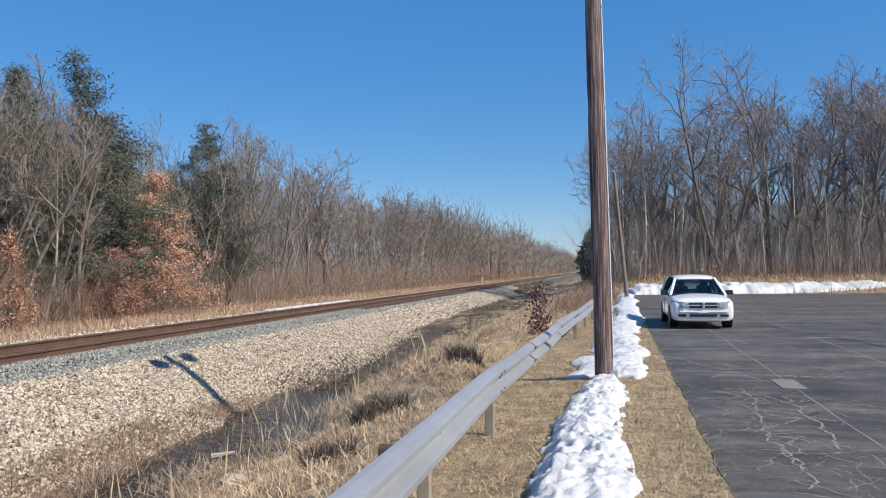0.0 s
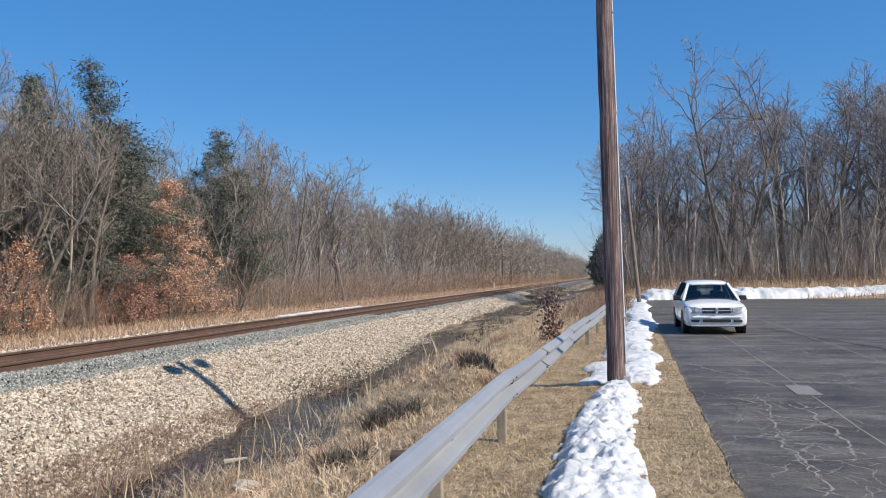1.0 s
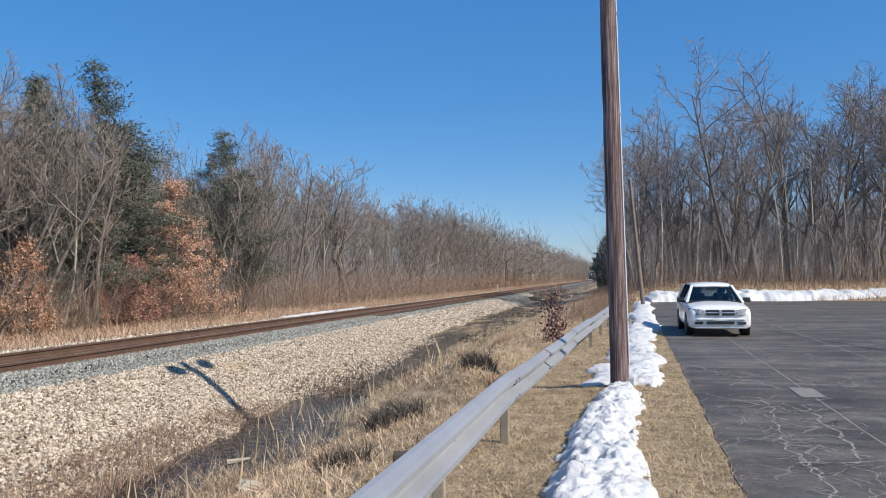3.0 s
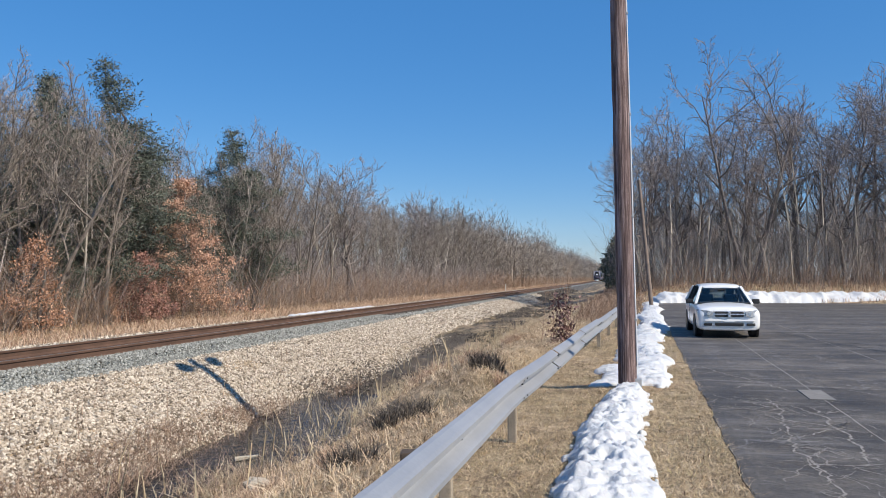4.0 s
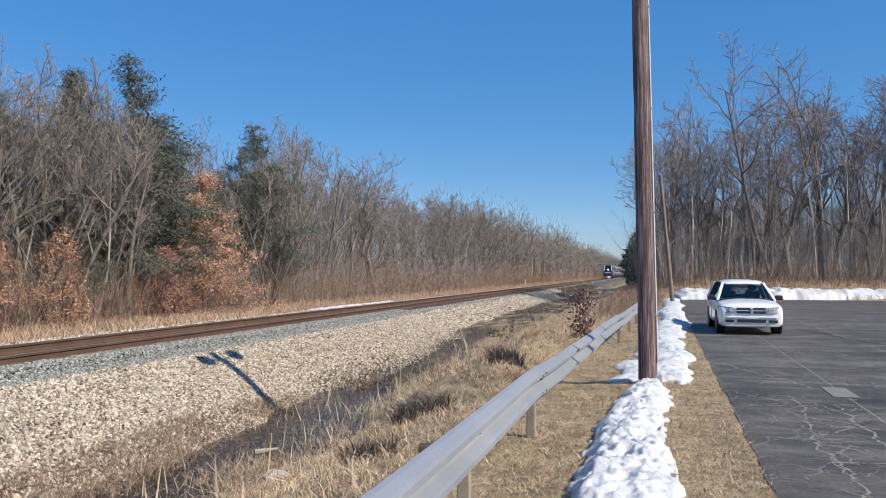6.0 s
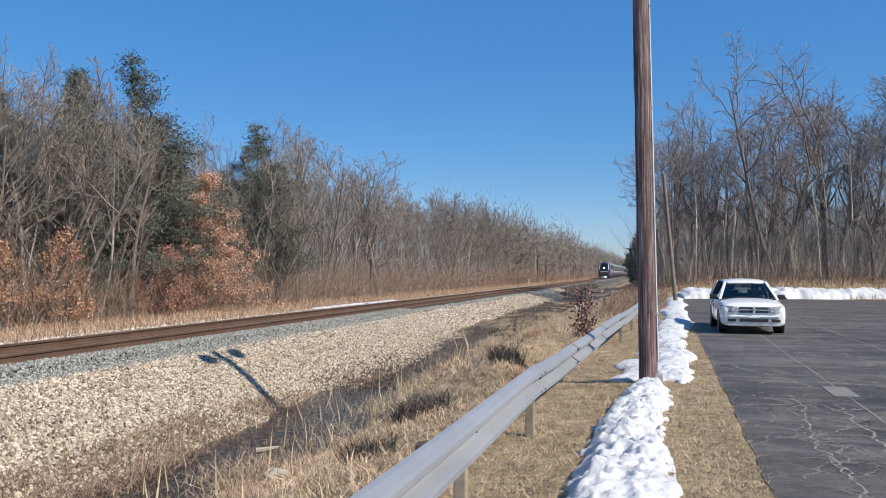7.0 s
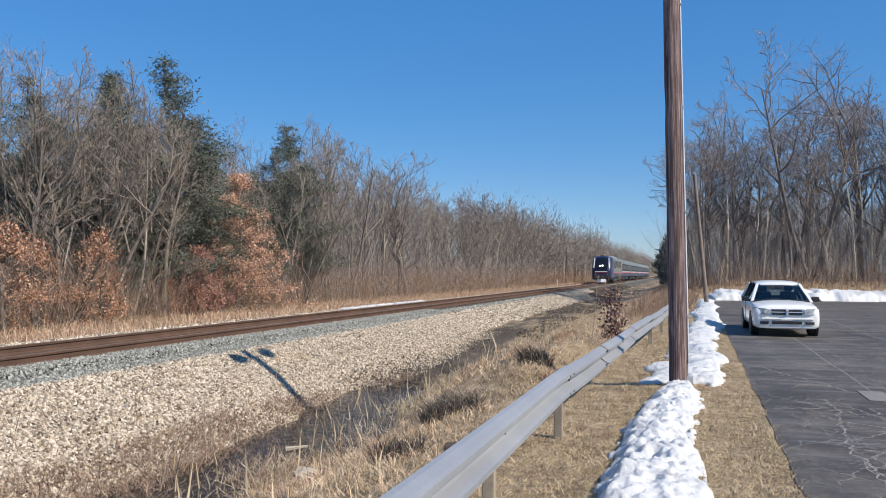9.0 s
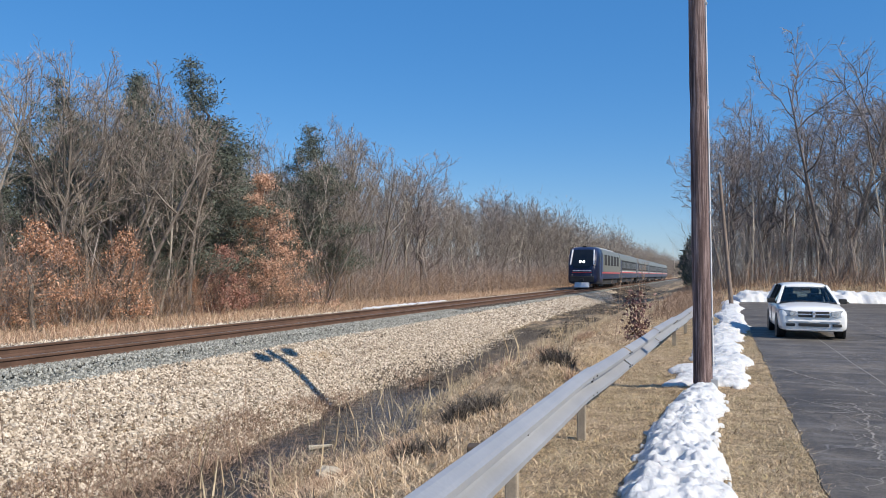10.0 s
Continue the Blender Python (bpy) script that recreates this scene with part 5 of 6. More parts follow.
    c = cedar(81, 5.2, 3.4)
    place(c, -2.2, 88, 1.05, 0, True)
    place(c, -2.5, 97, 1.3, 2)
    place(c, -3.0, 112, 1.1, 4)


def build_sapling():
    tree = bare_tree("sapling", "thin sapling with a few shrivelled brown leaves", 601, 2.6, 0.9, M["brush"], M["brush"], 0.2, (9, 3, 2, 0), 0.3, 0.014, 1, 0.004, group="saplings by the guardrail")
    tree["category"] = "sapling"
    place(tree, -2.08, 20.6, 1.05, 0, True)
    place(tree, -2.4, 21.4, 0.85, 2)
    place(tree, -1.85, 20.9, 0.8, 4)
    place(tree, -2.9, 22.6, 0.9, 1)
    r = random.Random(8)
    tufts = [(-2.06 + r.gauss(0, 0.14), 20.6 + r.gauss(0, 0.14), 0.0 + -0.1 + 1.35 * r.random() ** 1.3) for k in range(110)]
    v, f = leaf_cloud(tufts, 5, 0.05, 0.065, 8, 1.7)
    ob = raw("dead_leaves", v, f, varied("shrivelled_leaves", [(0.0, (0.10, 0.05, 0.045)), (0.5, (0.21, 0.115, 0.10)), (1.0, (0.36, 0.23, 0.20))], 0.85))
    tagged(ob, "shrivelled dark red leaves clinging to the sapling", "leaves", kind="stuff")


def build_debris():
    bm = bmesh.new()
    bmesh.ops.create_icosphere(bm, subdivisions=3, radius=0.2)
    for v in bm.verts:
        v.co *= 1 + 0.55 * noise.noise(v.co * 5) + 0.2 * noise.noise(v.co * 15)
        v.co.z *= 0.6
    x, y = -4.95, 9.4
    post = part("marker_post", box(-0.05, 0.05, -0.03, 0.03, -0.3, 1.0, 0.01), M["white_sign"], None)
    post.matrix_basis = pose(-16.7, 96, float(ground_z(-16.7, 96)))
    tagged(post, "small white marker post beside the track", "marker post")
    log = part("bottle_litter", cyl((-0.11, 0, 0), (0.11, 0.03, 0.02), 0.03, 0.012, 7), M["rock"], None)
    log.matrix_basis = pose(-6.06, 11.05, max(-1.19, float(ground_z(-6.06, 11.05)) + 0.03), 0, 0, 25) @ Matrix.Diagonal((1.6, 1.6, 1.6, 1))
    tagged(log, "pale scrap of litter lying at the ditch water", "litter")
    ob = part("rock", bm, M["rock"], None)
    ob.matrix_basis = pose(x, y, float(ground_z(x, y)) + 0.06, 5, 8, 30)
    tagged(ob, "pale grey rock lying on the ditch bank", "rock")


build_left_wood()
build_right_wood()
build_far_woods()
build_undergrowth()
build_sapling()
build_debris()

# ---- the parked car ----


def glass_material(name, tint, rough=0.02):
    m = Mat(name, rough)
    m.color(tint)
    m.b.inputs["Transmission Weight"].default_value = 1.0
    m.b.inputs["IOR"].default_value = 1.45
    return m.m


def car_paint():
    m = Mat("white_car_paint", 0.28)
    d = m.noise(3.5, 5, 0.7)
    low = m.math("SUBTRACT", 0.62, m.axis(2))
    grime = m.math("MULTIPLY", m.ramp(d, [(0.4, 0.1), (0.8, 0.55)]), m.ramp(low, [(0.0, 0.15), (0.45, 1.0)]))
    m.color(m.mix(grime, (0.80, 0.80, 0.79), (0.42, 0.39, 0.35)))
    m.b.inputs["Coat Weight"].default_value = 0.5
    return m.m


M["paint"] = car_paint()
M["car_glass"] = glass_material("tinted_car_glass", (0.34, 0.38, 0.37))
M["tyre"] = plain("black_rubber", (0.022, 0.022, 0.023), 0.85, 0, 0.3, 9)
M["black_plastic"] = plain("black_plastic", (0.02, 0.02, 0.021), 0.55, 0, 0.2)
M["chrome"] = plain("chrome", (0.78, 0.77, 0.75), 0.30, 0.7, 0.05)
M["headlight"] = plain("headlight_lens", (0.42, 0.42, 0.40), 0.10, 0.3, 0.45, 18)
M["rim"] = plain("silver_alloy", (0.45, 0.46, 0.47), 0.35, 0.8, 0.1)
M["seat"] = plain("dark_upholstery", (0.03, 0.03, 0.033), 0.9, 0, 0.2)
M["tail_red"] = plain("red_lens", (0.35, 0.02, 0.02), 0.25, 0, 0.1)


def slab(corners, thick):
    """A thin plate with the given four corners, thickened along its normal."""
    c = [Vector(p) for p in corners]
    n = (c[1] - c[0]).cross(c[2] - c[0]).normalized() * thick
    bm = bmesh.new()
    a = [bm.verts.new(p) for p in c]
    b = [bm.verts.new(p - n) for p in c]
    bm.faces.new(a)
    bm.faces.new(b[::-1])
    for i in range(4):
        j = (i + 1) % 4
        bm.faces.new((a[j], a[i], b[i], b[j]))
    return bm


def bar(p0, p1, w, d):
    """A square strut between two places, slightly bevelled."""
    p0, p1 = Vector(p0), Vector(p1)
    q = (p1 - p0).to_track_quat("Z", "Y").to_matrix().to_4x4()
    return box(-w / 2, w / 2, -d / 2, d / 2, 0, (p1 - p0).length, min(w, d) * 0.25, Matrix.Translation(p0) @ q)


def build_wheel(car, x, y, side):
    w = thing("wheel", pose(x, y, 0.35))
    w.parent = car
    ring = [(0.235, -0.095), (0.30, -0.108), (0.335, -0.095), (0.35, -0.06), (0.35, 0.06), (0.335, 0.095), (0.30, 0.108), (0.235, 0.095)]
    rings = [[(h, r * math.cos(a), r * math.sin(a)) for r, h in ring] for a in (2 * math.pi * k / 28 for k in range(29))]
    part("tyre", sweep(bmesh.new(), rings, True, False), M["tyre"], w)
    bm = bmesh.new()
    add_cyl(bm, (-0.06, 0, 0), (0.06, 0, 0), 0.236, None, 24)
    for k in range(5):
        a = 2 * math.pi * k / 5
        add_box(bm, side * 0.06, side * 0.085, -0.035, 0.035, 0.03, 0.22, 0.0, Matrix.Rotation(a, 4, "X"))
    part("rim", bm, M["rim"], w)


def build_car():
    car = thing("car", pose(2.26, 21.9, 0.012, 0, 0, 1.4) @ Matrix.Diagonal((0.9, 0.9, 0.9, 1)), "white mid-size crossover parked on the asphalt facing the lot's entrance", "car")
    st = [(0.0, 0.76, 0.27, 0.66, 0.72), (0.04, 0.85, 0.23, 0.82, 0.90), (0.13, 0.89, 0.22, 0.91, 1.0), (0.36, 0.905, 0.22, 0.95, 1.03), (0.8, 0.917, 0.22, 1.0, 1.09), (1.25, 0.917, 0.22, 1.03, 1.12), (1.6, 0.917, 0.22, 1.05, 1.11), (2.8, 0.917, 0.22, 1.06, 1.10), (4.2, 0.91, 0.24, 1.08, 1.12), (4.7, 0.88, 0.30, 1.06, 1.10), (4.86, 0.80, 0.40, 0.95, 1.02)]
    rings = []
    for y, w, zb, zs, zt in st:
        half = [(0.88 * w, zb), (0.98 * w, zb + 0.06), (w, zb + 0.22), (w, zs - 0.16), (0.975 * w, zs - 0.05), (0.90 * w, zs + 0.012), (0.62 * w, zt - 0.012), (0.2 * w, zt)]
        rings.append([(x, y, z) for x, z in half] + [(-x, y, z) for x, z in half[::-1]])
    body = part("body", sweep(bmesh.new(), rings), M["paint"], car, "glossy white paint with road grime", True)
    mod = body.modifiers.new("round", "SUBSURF")
    mod.levels = mod.render_levels = 1
    # roof and pillars
    rr = []
    for y, w, z in ((1.96, 0.585, 1.565), (2.15, 0.615, 1.625), (2.7, 0.635, 1.668), (3.5, 0.63, 1.668), (4.2, 0.60, 1.63), (4.42, 0.57, 1.58)):
        top = [(-w * 1.03, z - 0.06), (-w, z - 0.03), (-w * 0.88, z - 0.002), (-w * 0.5, z + 0.025), (0, z + 0.034), (w * 0.5, z + 0.025), (w * 0.88, z - 0.002), (w, z - 0.03), (w * 1.03, z - 0.06), (w * 0.9, z - 0.055), (0, z - 0.035), (-w * 0.9, z - 0.055)]
        rr.append([(x, y, zz) for x, zz in top])
    part("roof", sweep(bmesh.new(), rr), M["paint"], car, "", True)
    for s in (-1, 1):
        part("pillar", bar((s * 0.835, 1.22, 1.04), (s * 0.605, 2.03, 1.585), 0.085, 0.07), M["paint"], car)
        part("pillar", bar((s * 0.878, 2.60, 1.05), (s * 0.635, 2.62, 1.62), 0.05, 0.09), M["black_plastic"], car)
        part("pillar", bar((s * 0.872, 3.62, 1.05), (s * 0.63, 3.58, 1.62), 0.05, 0.10), M["black_plastic"], car)
        part("pillar", bar((s * 0.84, 4.62, 1.06), (s * 0.60, 4.36, 1.58), 0.07, 0.16), M["paint"], car)
        for y0, y1, t0, t1 in ((1.50, 2.58, 2.10, 2.60), (2.62, 3.60, 2.64, 3.56), (3.64, 4.55, 3.60, 4.33)):
            pane = part("side_window", slab([(s * 0.872, y0, 1.06), (s * 0.872, y1, 1.07), (s * 0.632, t1, 1.59), (s * 0.632, t0, 1.58)], 0.004), M["car_glass"], car, "dark tinted glass")
        mirror = part("mirror", box(-0.11, 0.11, -0.06, 0.07, -0.07, 0.08, 0.035, pose(s * 1.0, 1.58, 1.13)), M["black_plastic"], car)
        part("mirror_glass", box(-0.085, 0.085, 0.066, 0.074, -0.05, 0.06, 0, pose(s * 1.0, 1.58, 1.13)), M["chrome"], mirror)
        part("mirror_stalk", bar((s * 0.85, 1.60, 1.07), (s * 0.95, 1.60, 1.10), 0.04, 0.06), M["black_plastic"], car)
        lamp = bmesh.new()
        sect = [(0.45, 0.055, 0.71, 0.85), (0.58, 0.070, 0.68, 0.875), (0.72, 0.125, 0.68, 0.89), (0.82, 0.24, 0.69, 0.90), (0.872, 0.42, 0.76, 0.91)]
        sweep(lamp, [[(s * x * 1.03, y - 0.10, z0), (s * x * 1.03, y - 0.055, z1), (s * x * 0.9, y + 0.2, z1 - 0.02), (s * x * 0.9, y + 0.2, z0)] for x, y, z0, z1 in sect])
        head = part("headlight", lamp, M["headlight"], car, "clear headlight lens")
        part("lamp_reflector", cyl((s * 0.58, 0.03, 0.775), (s * 0.58, -0.03, 0.775), 0.05, 0.05, 12), M["chrome"], head)
        part("fog_lamp_recess", box(s * 0.62 - 0.12, s * 0.62 + 0.12, -0.012, 0.10, 0.375, 0.455, 0.02, pose(0, -0.125, 0, 0, 0, s * 10)), M["black_plastic"], car, "dark lower air intake")
        part("wheel_arch", cyl((s * 0.86, 0.93, 0.36), (s * 0.922, 0.93, 0.36), 0.405, 0.40, 24), M["black_plastic"], car)
        part("wheel_arch", cyl((s * 0.86, 3.82, 0.36), (s * 0.920, 3.82, 0.36), 0.405, 0.40, 24), M["black_plastic"], car)
        build_wheel(car, s * 0.785, 0.93, s)
        build_wheel(car, s * 0.815, 3.82, s)
        part("door_seam", box(s * 0.914, s * 0.921, 2.596, 2.606, 0.3, 1.04), M["black_plastic"], car)
        for y in (2.38, 3.45):
            part("door_handle", box(s * 0.912, s * 0.945, y - 0.09, y + 0.09, 0.90, 0.935, 0.01), M["paint"], car)
    part("windshield", slab([(-0.80, 1.22, 1.075), (0.80, 1.22, 1.075), (0.585, 2.0, 1.58), (-0.585, 2.0, 1.58)], 0.004), M["car_glass"], car, "raked tinted windshield")
    part("rear_window", slab([(0.78, 4.70, 1.10), (-0.78, 4.70, 1.10), (-0.60, 4.42, 1.57), (0.60, 4.42, 1.57)], 0.004), M["car_glass"], car)
    part("cowl", box(-0.78, 0.78, 1.12, 1.30, 1.06, 1.105, 0.015), M["black_plastic"], car)
    for s in (-1, 1):
        part("wiper", bar((s * 0.1 + 0.25, 1.20, 1.105), (s * 0.1 - 0.35, 1.30, 1.16), 0.014, 0.012), M["black_plastic"], car)
    grille = part("grille", box(-0.41, 0.41, -0.02, 0.05, -0.085, 0.10, 0.03, pose(0, 0.0, 0.75, -12)), M["black_plastic"], car, "black mesh grille")
    part("grille_bar", box(-0.43, 0.43, -0.036, -0.012, -0.012, 0.016, 0.006, pose(0, 0.0, 0.75, -12)), M["chrome"], grille)
    part("grille_bar", box(-0.034, 0.034, -0.040, -0.012, -0.09, 0.105, 0.006, pose(0, 0.0, 0.75, -12)), M["chrome"], grille)
    part("grille_frame", box(-0.45, 0.45, -0.028, 0.0, 0.092, 0.112, 0.006, pose(0, 0.0, 0.75, -12)), M["chrome"], grille)
    part("badge", cyl((0, -0.075, 0.78), (0, -0.02, 0.79), 0.045, 0.05, 6), M["chrome"], car, "small chrome badge")
    part("lower_grille", box(-0.40, 0.40, -0.035, 0.06, 0.375, 0.465, 0.02), M["black_plastic"], car, "dark slot in the bumper")
    part("bumper_lip", box(-0.74, 0.74, -0.05, 0.12, 0.25, 0.29, 0.018, pose(0, 0.03, 0)), M["grey_metal"], car, "dull grey lower lip")
    part("bumper_fold", box(-0.70, 0.70, -0.045, 0.05, 0.50, 0.57, 0.03, pose(0, 0.012, 0)), M["paint"], car)
    part("plate_holder", box(-0.16, 0.16, -0.035, 0.0, 0.49, 0.545, 0.008), M["paint"], car)
    part("tailgate_glass_trim", box(-0.7, 0.7, 4.84, 4.88, 0.80, 0.90, 0.01), M["black_plastic"], car)
    # inside
    part("cabin_floor", box(-0.8, 0.8, 1.3, 4.6, 0.9, 1.0, 0.02), M["seat"], car)
    part("dashboard", box(-0.78, 0.78, 1.28, 1.75, 0.98, 1.10, 0.05), M["seat"], car)
    for x in (-0.38, 0.38):
        seat = part("seat", box(-0.24, 0.24, 0, 0.16, 0.95, 1.36, 0.06, pose(x, 2.45, 0, -8)), M["seat"], car)
        part("headrest", box(-0.13, 0.13, 0.02, 0.13, 1.36, 1.54, 0.045, pose(x, 2.48, 0, -6)), M["seat"], seat)
        part("headrest", box(-0.12, 0.12, 0.0, 0.1, 1.18, 1.34, 0.04, pose(x, 3.5, 0)), M["seat"], car)
    part("rear_bench", box(-0.62, 0.62, 3.45, 3.62, 0.95, 1.2, 0.05), M["seat"], car)
    bm = bmesh.new()
    bmesh.ops.create_cone(bm, segments=20, radius1=0.18, radius2=0.18, depth=0.025, matrix=pose(0.38, 1.86, 1.10, 65))
    part("steering_wheel", bm, M["seat"], car)
    part("inside_mirror", box(-0.11, 0.11, 1.84, 1.86, 1.45, 1.51, 0.008), M["black_plastic"], car)
    # lower body squashed and cabin dropped to fit the height from the camera
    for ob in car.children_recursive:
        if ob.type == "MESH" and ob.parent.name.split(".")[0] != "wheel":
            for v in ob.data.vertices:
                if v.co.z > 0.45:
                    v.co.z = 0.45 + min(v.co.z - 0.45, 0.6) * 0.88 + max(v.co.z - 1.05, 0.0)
    return car


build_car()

# ---- the train ----
M["train_blue"] = plain("deep_blue_paint", (0.013, 0.022, 0.066), 0.4, 0, 0.15, 1.5)
M["train_silver"] = plain("silver_train_skin", (0.20, 0.215, 0.205), 0.45, 0.3, 0.12, 1.0)
M["train_side_blue"] = plain("blue_cab_side", (0.02, 0.045, 0.16), 0.35, 0, 0.15, 1.5)
M["train_roof"] = plain("grey_train_roof", (0.48, 0.50, 0.52), 0.5, 0.2, 0.15, 1.0)
M["train_dark"] = plain("dark_underframe", (0.035, 0.037, 0.042), 0.8, 0.2, 0.3, 2.0)
M["train_glass"] = plain("black_train_glass", (0.006, 0.007, 0.010), 0.3, 0, 0.1)
M["train_red"] = plain("red_stripe", (0.52, 0.045, 0.06), 0.35, 0, 0.1)
M["train_white"] = plain("white_stripe", (0.72, 0.73, 0.75), 0.35, 0, 0.08)
M["plow"] = plain("bare_steel_plow", (0.60, 0.61, 0.62), 0.4, 0.4, 0.15)
M["lit_lamp"] = plain("lit_headlight", (1.0, 0.98, 0.92), 0.2, 0, 0.0, glow=7.0)


def body_rings(stations):
    rings = []
    for y, w, zb, zt in stations:
        zs = zb + (zt - zb) * 0.80
        half = [(0.80 * w, zb), (0.97 * w, zb + 0.10), (w, zb + 0.35), (w, zs - 0.25), (0.985 * w, zs), (0.90 * w, zt - 0.22), (0.72 * w, zt - 0.06), (0.3 * w, zt)]
        rings.append([(x, y, z) for x, z in half] + [(-x, y, z) for x, z in half[::-1]])
    return rings


def build_bogie(car, y):
    b = part("bogie", box(-1.15, 1.15, y - 1.9, y + 1.9, 0.42, 0.85, 0.08), M["train_dark"], car, "dark steel bogie")
    for dy in (-1.25, 1.25):
        for s in (-1, 1):
            part("wheel", cyl((s * 0.70, y + dy, 0.46), (s * 0.84, y + dy, 0.46), 0.46, 0.44, 20), M["rust"], b)


def side_strip(name, s, y0, y1, z0, z1, mat, parent, proud=0.012, label=""):
    return part(name, box(s * 1.5 - 0.03, s * 1.5 + (proud if s > 0 else 0.03), y0, y1, z0, z1) if s > 0 else box(-1.5 - proud, -1.47, y0, y1, z0, z1), mat, parent, label)


def build_locomotive():
    loco = thing("locomotive", None, "streamlined dark blue and silver passenger diesel locomotive with lit headlights", "locomotive")
    nose = [(0.0, 0.98, 0.78, 2.05), (0.07, 1.22, 0.62, 2.25), (0.28, 1.38, 0.52, 2.55), (0.75, 1.46, 0.47, 3.25), (1.20, 1.485, 0.45, 3.90), (1.55, 1.5, 0.45, 4.10), (2.3, 1.5, 0.45, 4.20), (4.6, 1.5, 0.45, 4.20)]
    part("cab", sweep(bmesh.new(), body_rings(nose)), M["train_blue"], loco, "deep blue nose and cab", True)
    part("body", sweep(bmesh.new(), body_rings([(4.6, 1.495, 0.9, 4.19), (21.3, 1.495, 0.9, 4.19)])), M["train_silver"], loco, "silver side panels")
    part("underframe", box(-1.3, 1.3, 5.0, 20.5, 0.35, 0.95, 0.06), M["train_dark"], loco)
    mask = bmesh.new()
    sweep(mask, [[(-w, y - 0.05, z + 0.02), (-w * 0.4, y - 0.09, z + 0.05), (w * 0.4, y - 0.09, z + 0.05), (w, y - 0.05, z + 0.02), (w, y + 0.12, z - 0.02), (-w, y + 0.12, z - 0.02)] for y, z, w in ((0.0, 2.02, 0.80), (0.07, 2.24, 0.92), (0.28, 2.54, 1.02), (0.75, 3.22, 1.02), (1.18, 3.84, 0.92))])
    glass = part("windshield", mask, M["train_glass"], loco, "black windshield mask")
    for s in (-1, 1):
        part("headlight", cyl((s * 0.18, 0.16, 2.66), (s * 0.18, 0.27, 2.66), 0.10, 0.10, 14), M["lit_lamp"], loco, "lit white headlight")
        lo = part("ditch_light", cyl((s * 0.95, -0.02, 1.35), (s * 0.95, 0.12, 1.35), 0.07, 0.07, 12), M["headlight"], loco)
        part("pillar_stripe", bar((s * 1.16, 0.13, 2.35), (s * 1.06, 1.12, 3.86), 0.13, 0.10), M["train_white"], loco, "white windshield pillar stripe")
        side_strip("red_stripe", s, 3.2, 21.2, 1.52, 1.66, M["train_red"], loco, 0.014)
        side_strip("lower_band", s, 4.7, 21.2, 0.95, 1.50, M["train_blue"], loco, 0.008)
        side_strip("cab_window", s, 1.75, 2.55, 2.55, 3.20, M["train_glass"], loco, 0.014, "dark cab side window")
        side_strip("cab_side", s, 1.9, 4.6, 1.0, 3.2, M["train_side_blue"], loco, 0.008, "blue cab side panel")
        side_strip("cab_door", s, 3.0, 3.75, 1.2, 3.3, M["train_blue"], loco, 0.016)
        for k in range(5):
            side_strip("vent_panel", s, 6.0 + 3.0 * k, 8.0 + 3.0 * k, 2.4, 3.5, M["train_dark"], loco, 0.016, "dark louvred vent panel")
    part("bumper_stripe", box(-0.9, 0.9, -0.03, 0.05, 1.72, 1.82, 0.02), M["train_white"], loco)
    part("nose_skirt", box(-1.18, 1.18, -0.03, 0.3, 0.62, 1.25, 0.08), M["train_dark"], loco, "black lower nose")
    part("red_band", box(-0.95, 0.95, -0.035, 0.06, 1.56, 1.61, 0.01), M["train_red"], loco)
    part("coupler", box(-0.18, 0.18, -0.45, 0.3, 0.72, 1.0, 0.05), M["train_dark"], loco)
    plow = bmesh.new()
    sweep(plow, [[(x, -0.32 + abs(x) * 0.28, 0.12), (x, -0.12 + abs(x) * 0.28, 0.62), (x, 0.05 + abs(x) * 0.2, 0.62), (x, 0.0 + abs(x) * 0.2, 0.12)] for x in (-0.72, -0.4, 0.0, 0.4, 0.72)])
    part("plow", plow, M["plow"], loco, "bright steel snow plow")
    part("roof_hood", box(-0.9, 0.9, 6, 19, 4.12, 4.28, 0.05), M["train_roof"], loco)
    part("horn", box(-0.2, 0.2, 1.7, 2.1, 4.15, 4.30, 0.04), M["train_dark"], loco)
    build_bogie(loco, 4.2)
    build_bogie(loco, 17.2)
    return loco


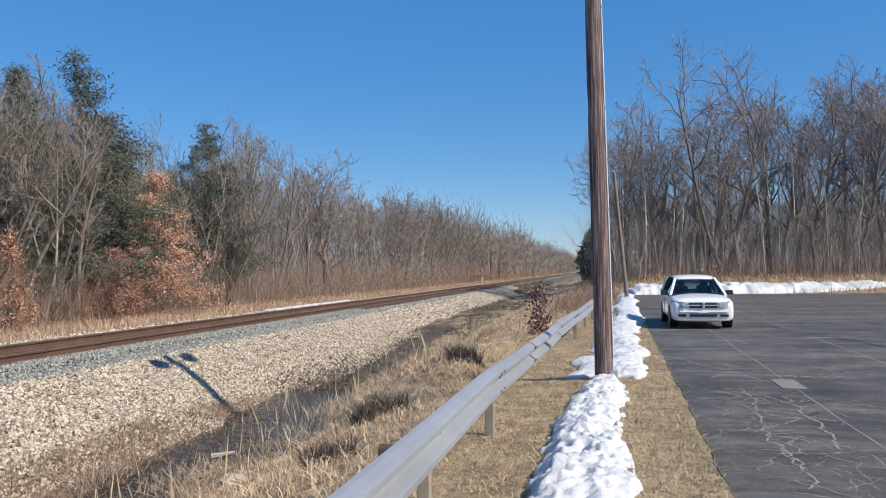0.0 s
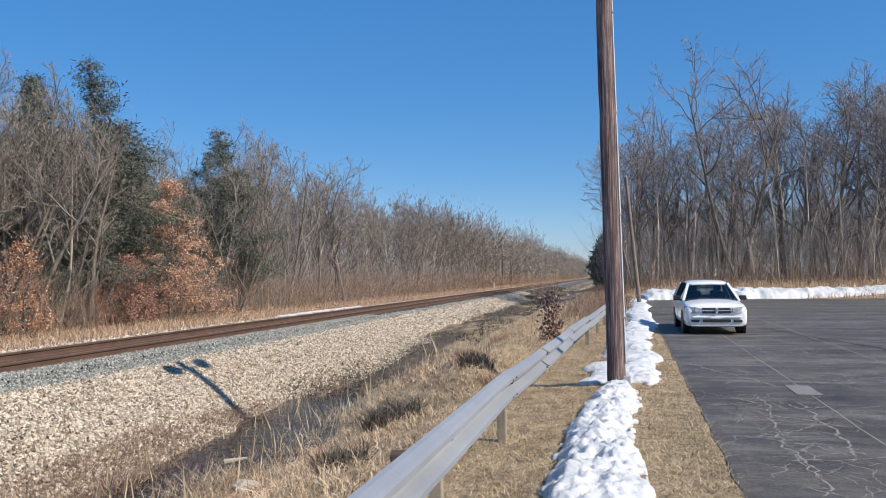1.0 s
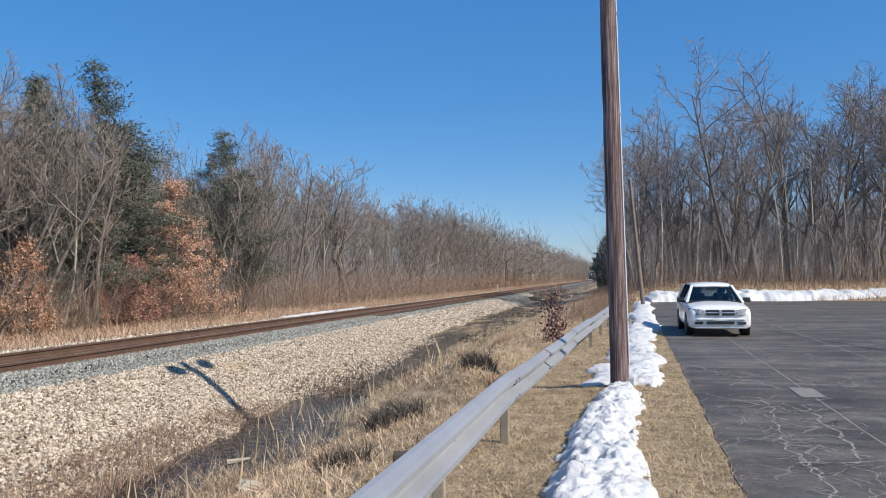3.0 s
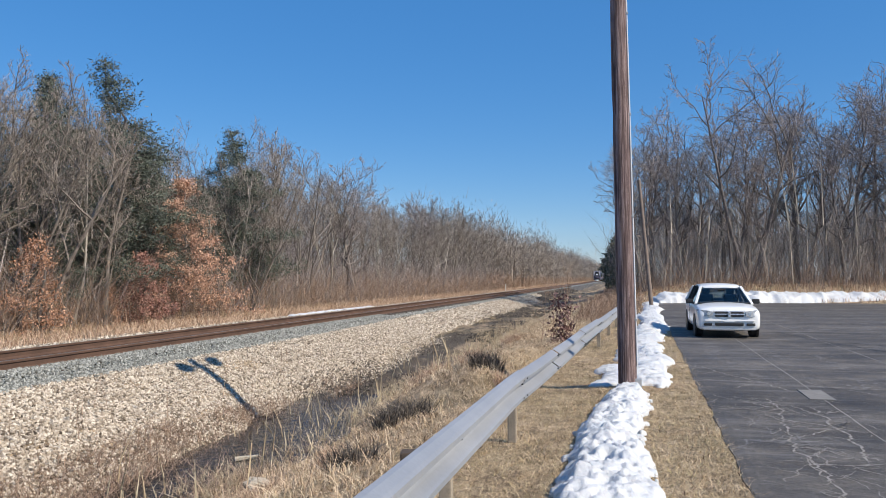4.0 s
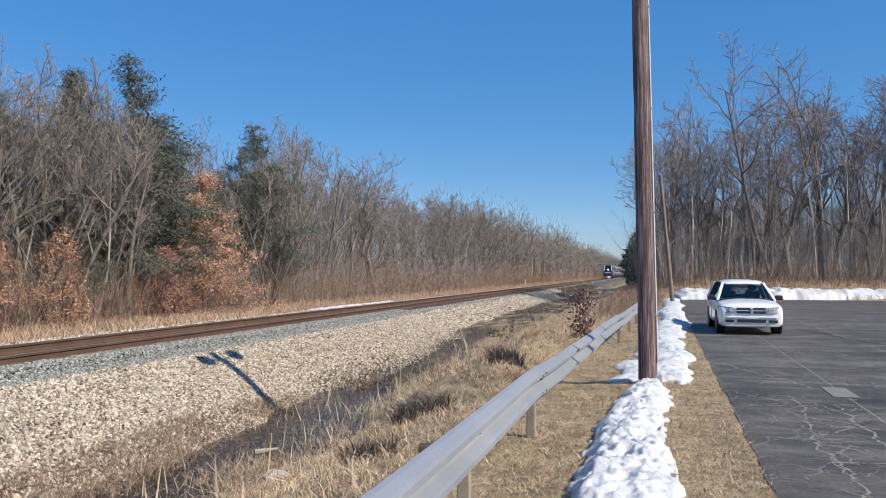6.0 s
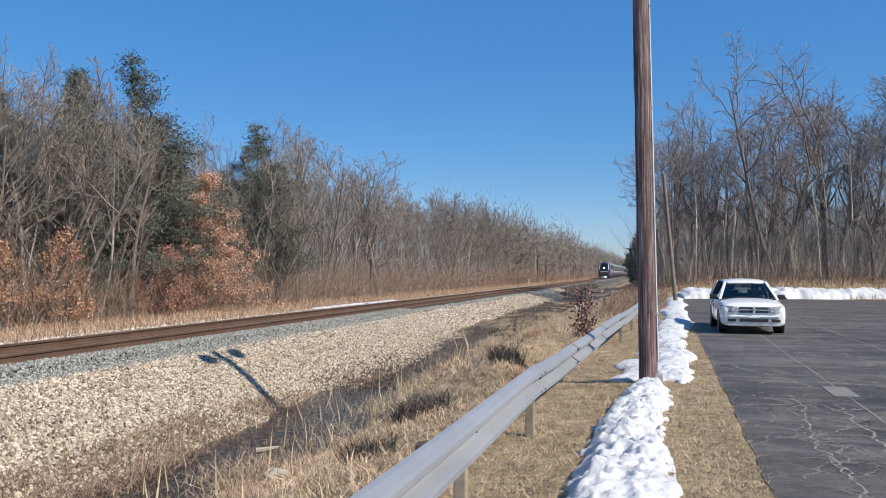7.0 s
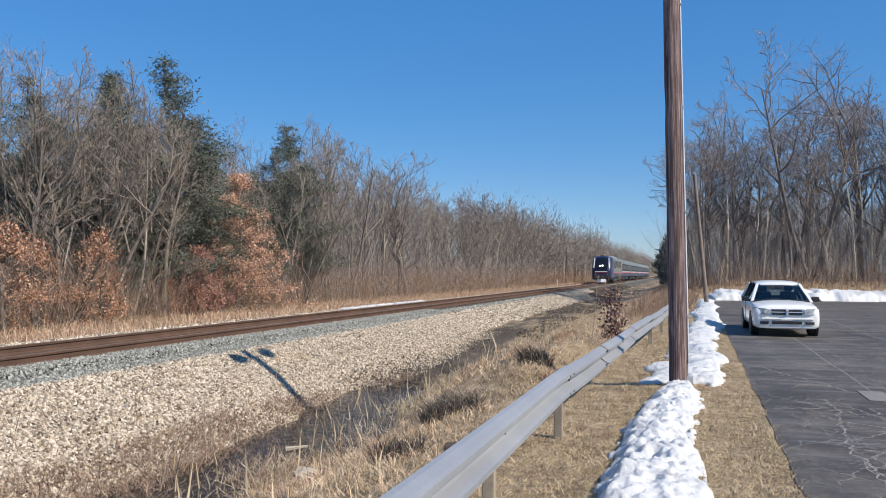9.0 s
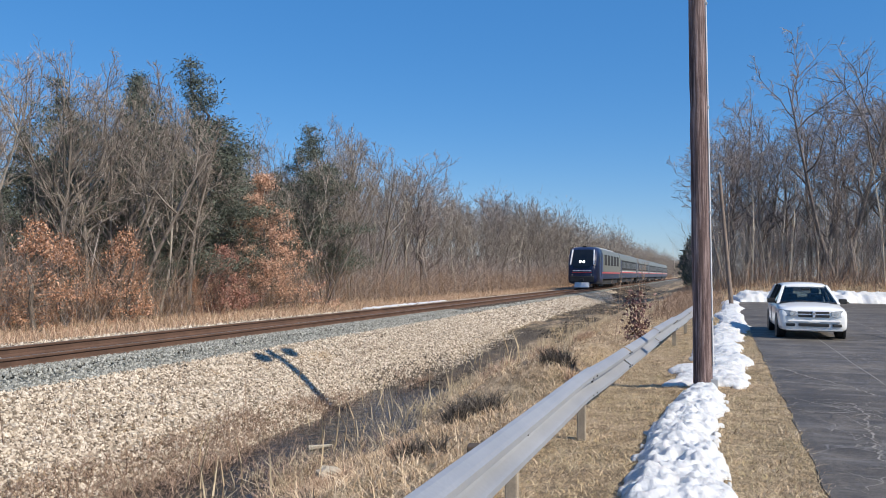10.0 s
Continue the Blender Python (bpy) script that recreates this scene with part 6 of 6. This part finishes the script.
def build_coach():
    coach = thing("passenger_coach", None, "silver passenger coach with dark window band and red stripe", "coach", "coaches of the train")
    part("body", sweep(bmesh.new(), body_rings([(0, 1.42, 0.95, 4.10), (0.15, 1.49, 0.92, 4.17), (25.7, 1.49, 0.92, 4.17), (25.85, 1.42, 0.95, 4.10)])), M["train_silver"], coach, "silver ribbed side")
    part("roof", sweep(bmesh.new(), [[(-0.95, y, 4.06), (-0.4, y, 4.19), (0.4, y, 4.19), (0.95, y, 4.06)] for y in (0.2, 25.6)], True), M["train_roof"], coach)
    part("underframe", box(-1.25, 1.25, 3.0, 22.8, 0.4, 0.98, 0.06), M["train_dark"], coach)
    part("gangway", box(-0.6, 0.6, -0.35, 26.2, 1.1, 3.6, 0.04), M["train_dark"], coach)
    for s in (-1, 1):
        side_strip("window_band", s, 1.9, 23.9, 2.02, 3.25, M["train_dark"], coach, 0.010, "black window band")
        side_strip("red_stripe", s, 0.3, 25.5, 1.62, 1.78, M["train_red"], coach, 0.012)
        side_strip("white_stripe", s, 0.3, 25.5, 1.79, 1.86, M["train_white"], coach, 0.012)
        side_strip("blue_band", s, 0.3, 25.5, 1.00, 1.58, M["train_blue"], coach, 0.010)
        for k in range(11):
            side_strip("window", s, 2.7 + 1.9 * k, 4.15 + 1.9 * k, 2.25, 3.02, M["train_glass"], coach, 0.018)
        for y in (0.7, 24.0):
            side_strip("door", s, y, y + 1.1, 1.1, 3.3, M["train_blue"], coach, 0.016)
    build_bogie(coach, 3.6)
    build_bogie(coach, 22.2)
    return coach


def train_pose(y):
    return pose(track_x(y) - 0.755, y, 0.217, 0, 0, math.degrees(math.atan(LEAN)))


loco = build_locomotive()
coaches = [build_coach()]
for _ in range(4):
    coaches.append(copy_thing(coaches[0], Matrix.Identity(4)))


def motions():
    speed, last = 43.0, 76.0
    for k, car in enumerate([loco] + coaches):
        behind = 0 if k == 0 else 21.9 + 26.45 * (k - 1)
        walk(car, [(t / 2, train_pose(last + speed * (10 - t / 2) + behind)) for t in range(21)])


motions()
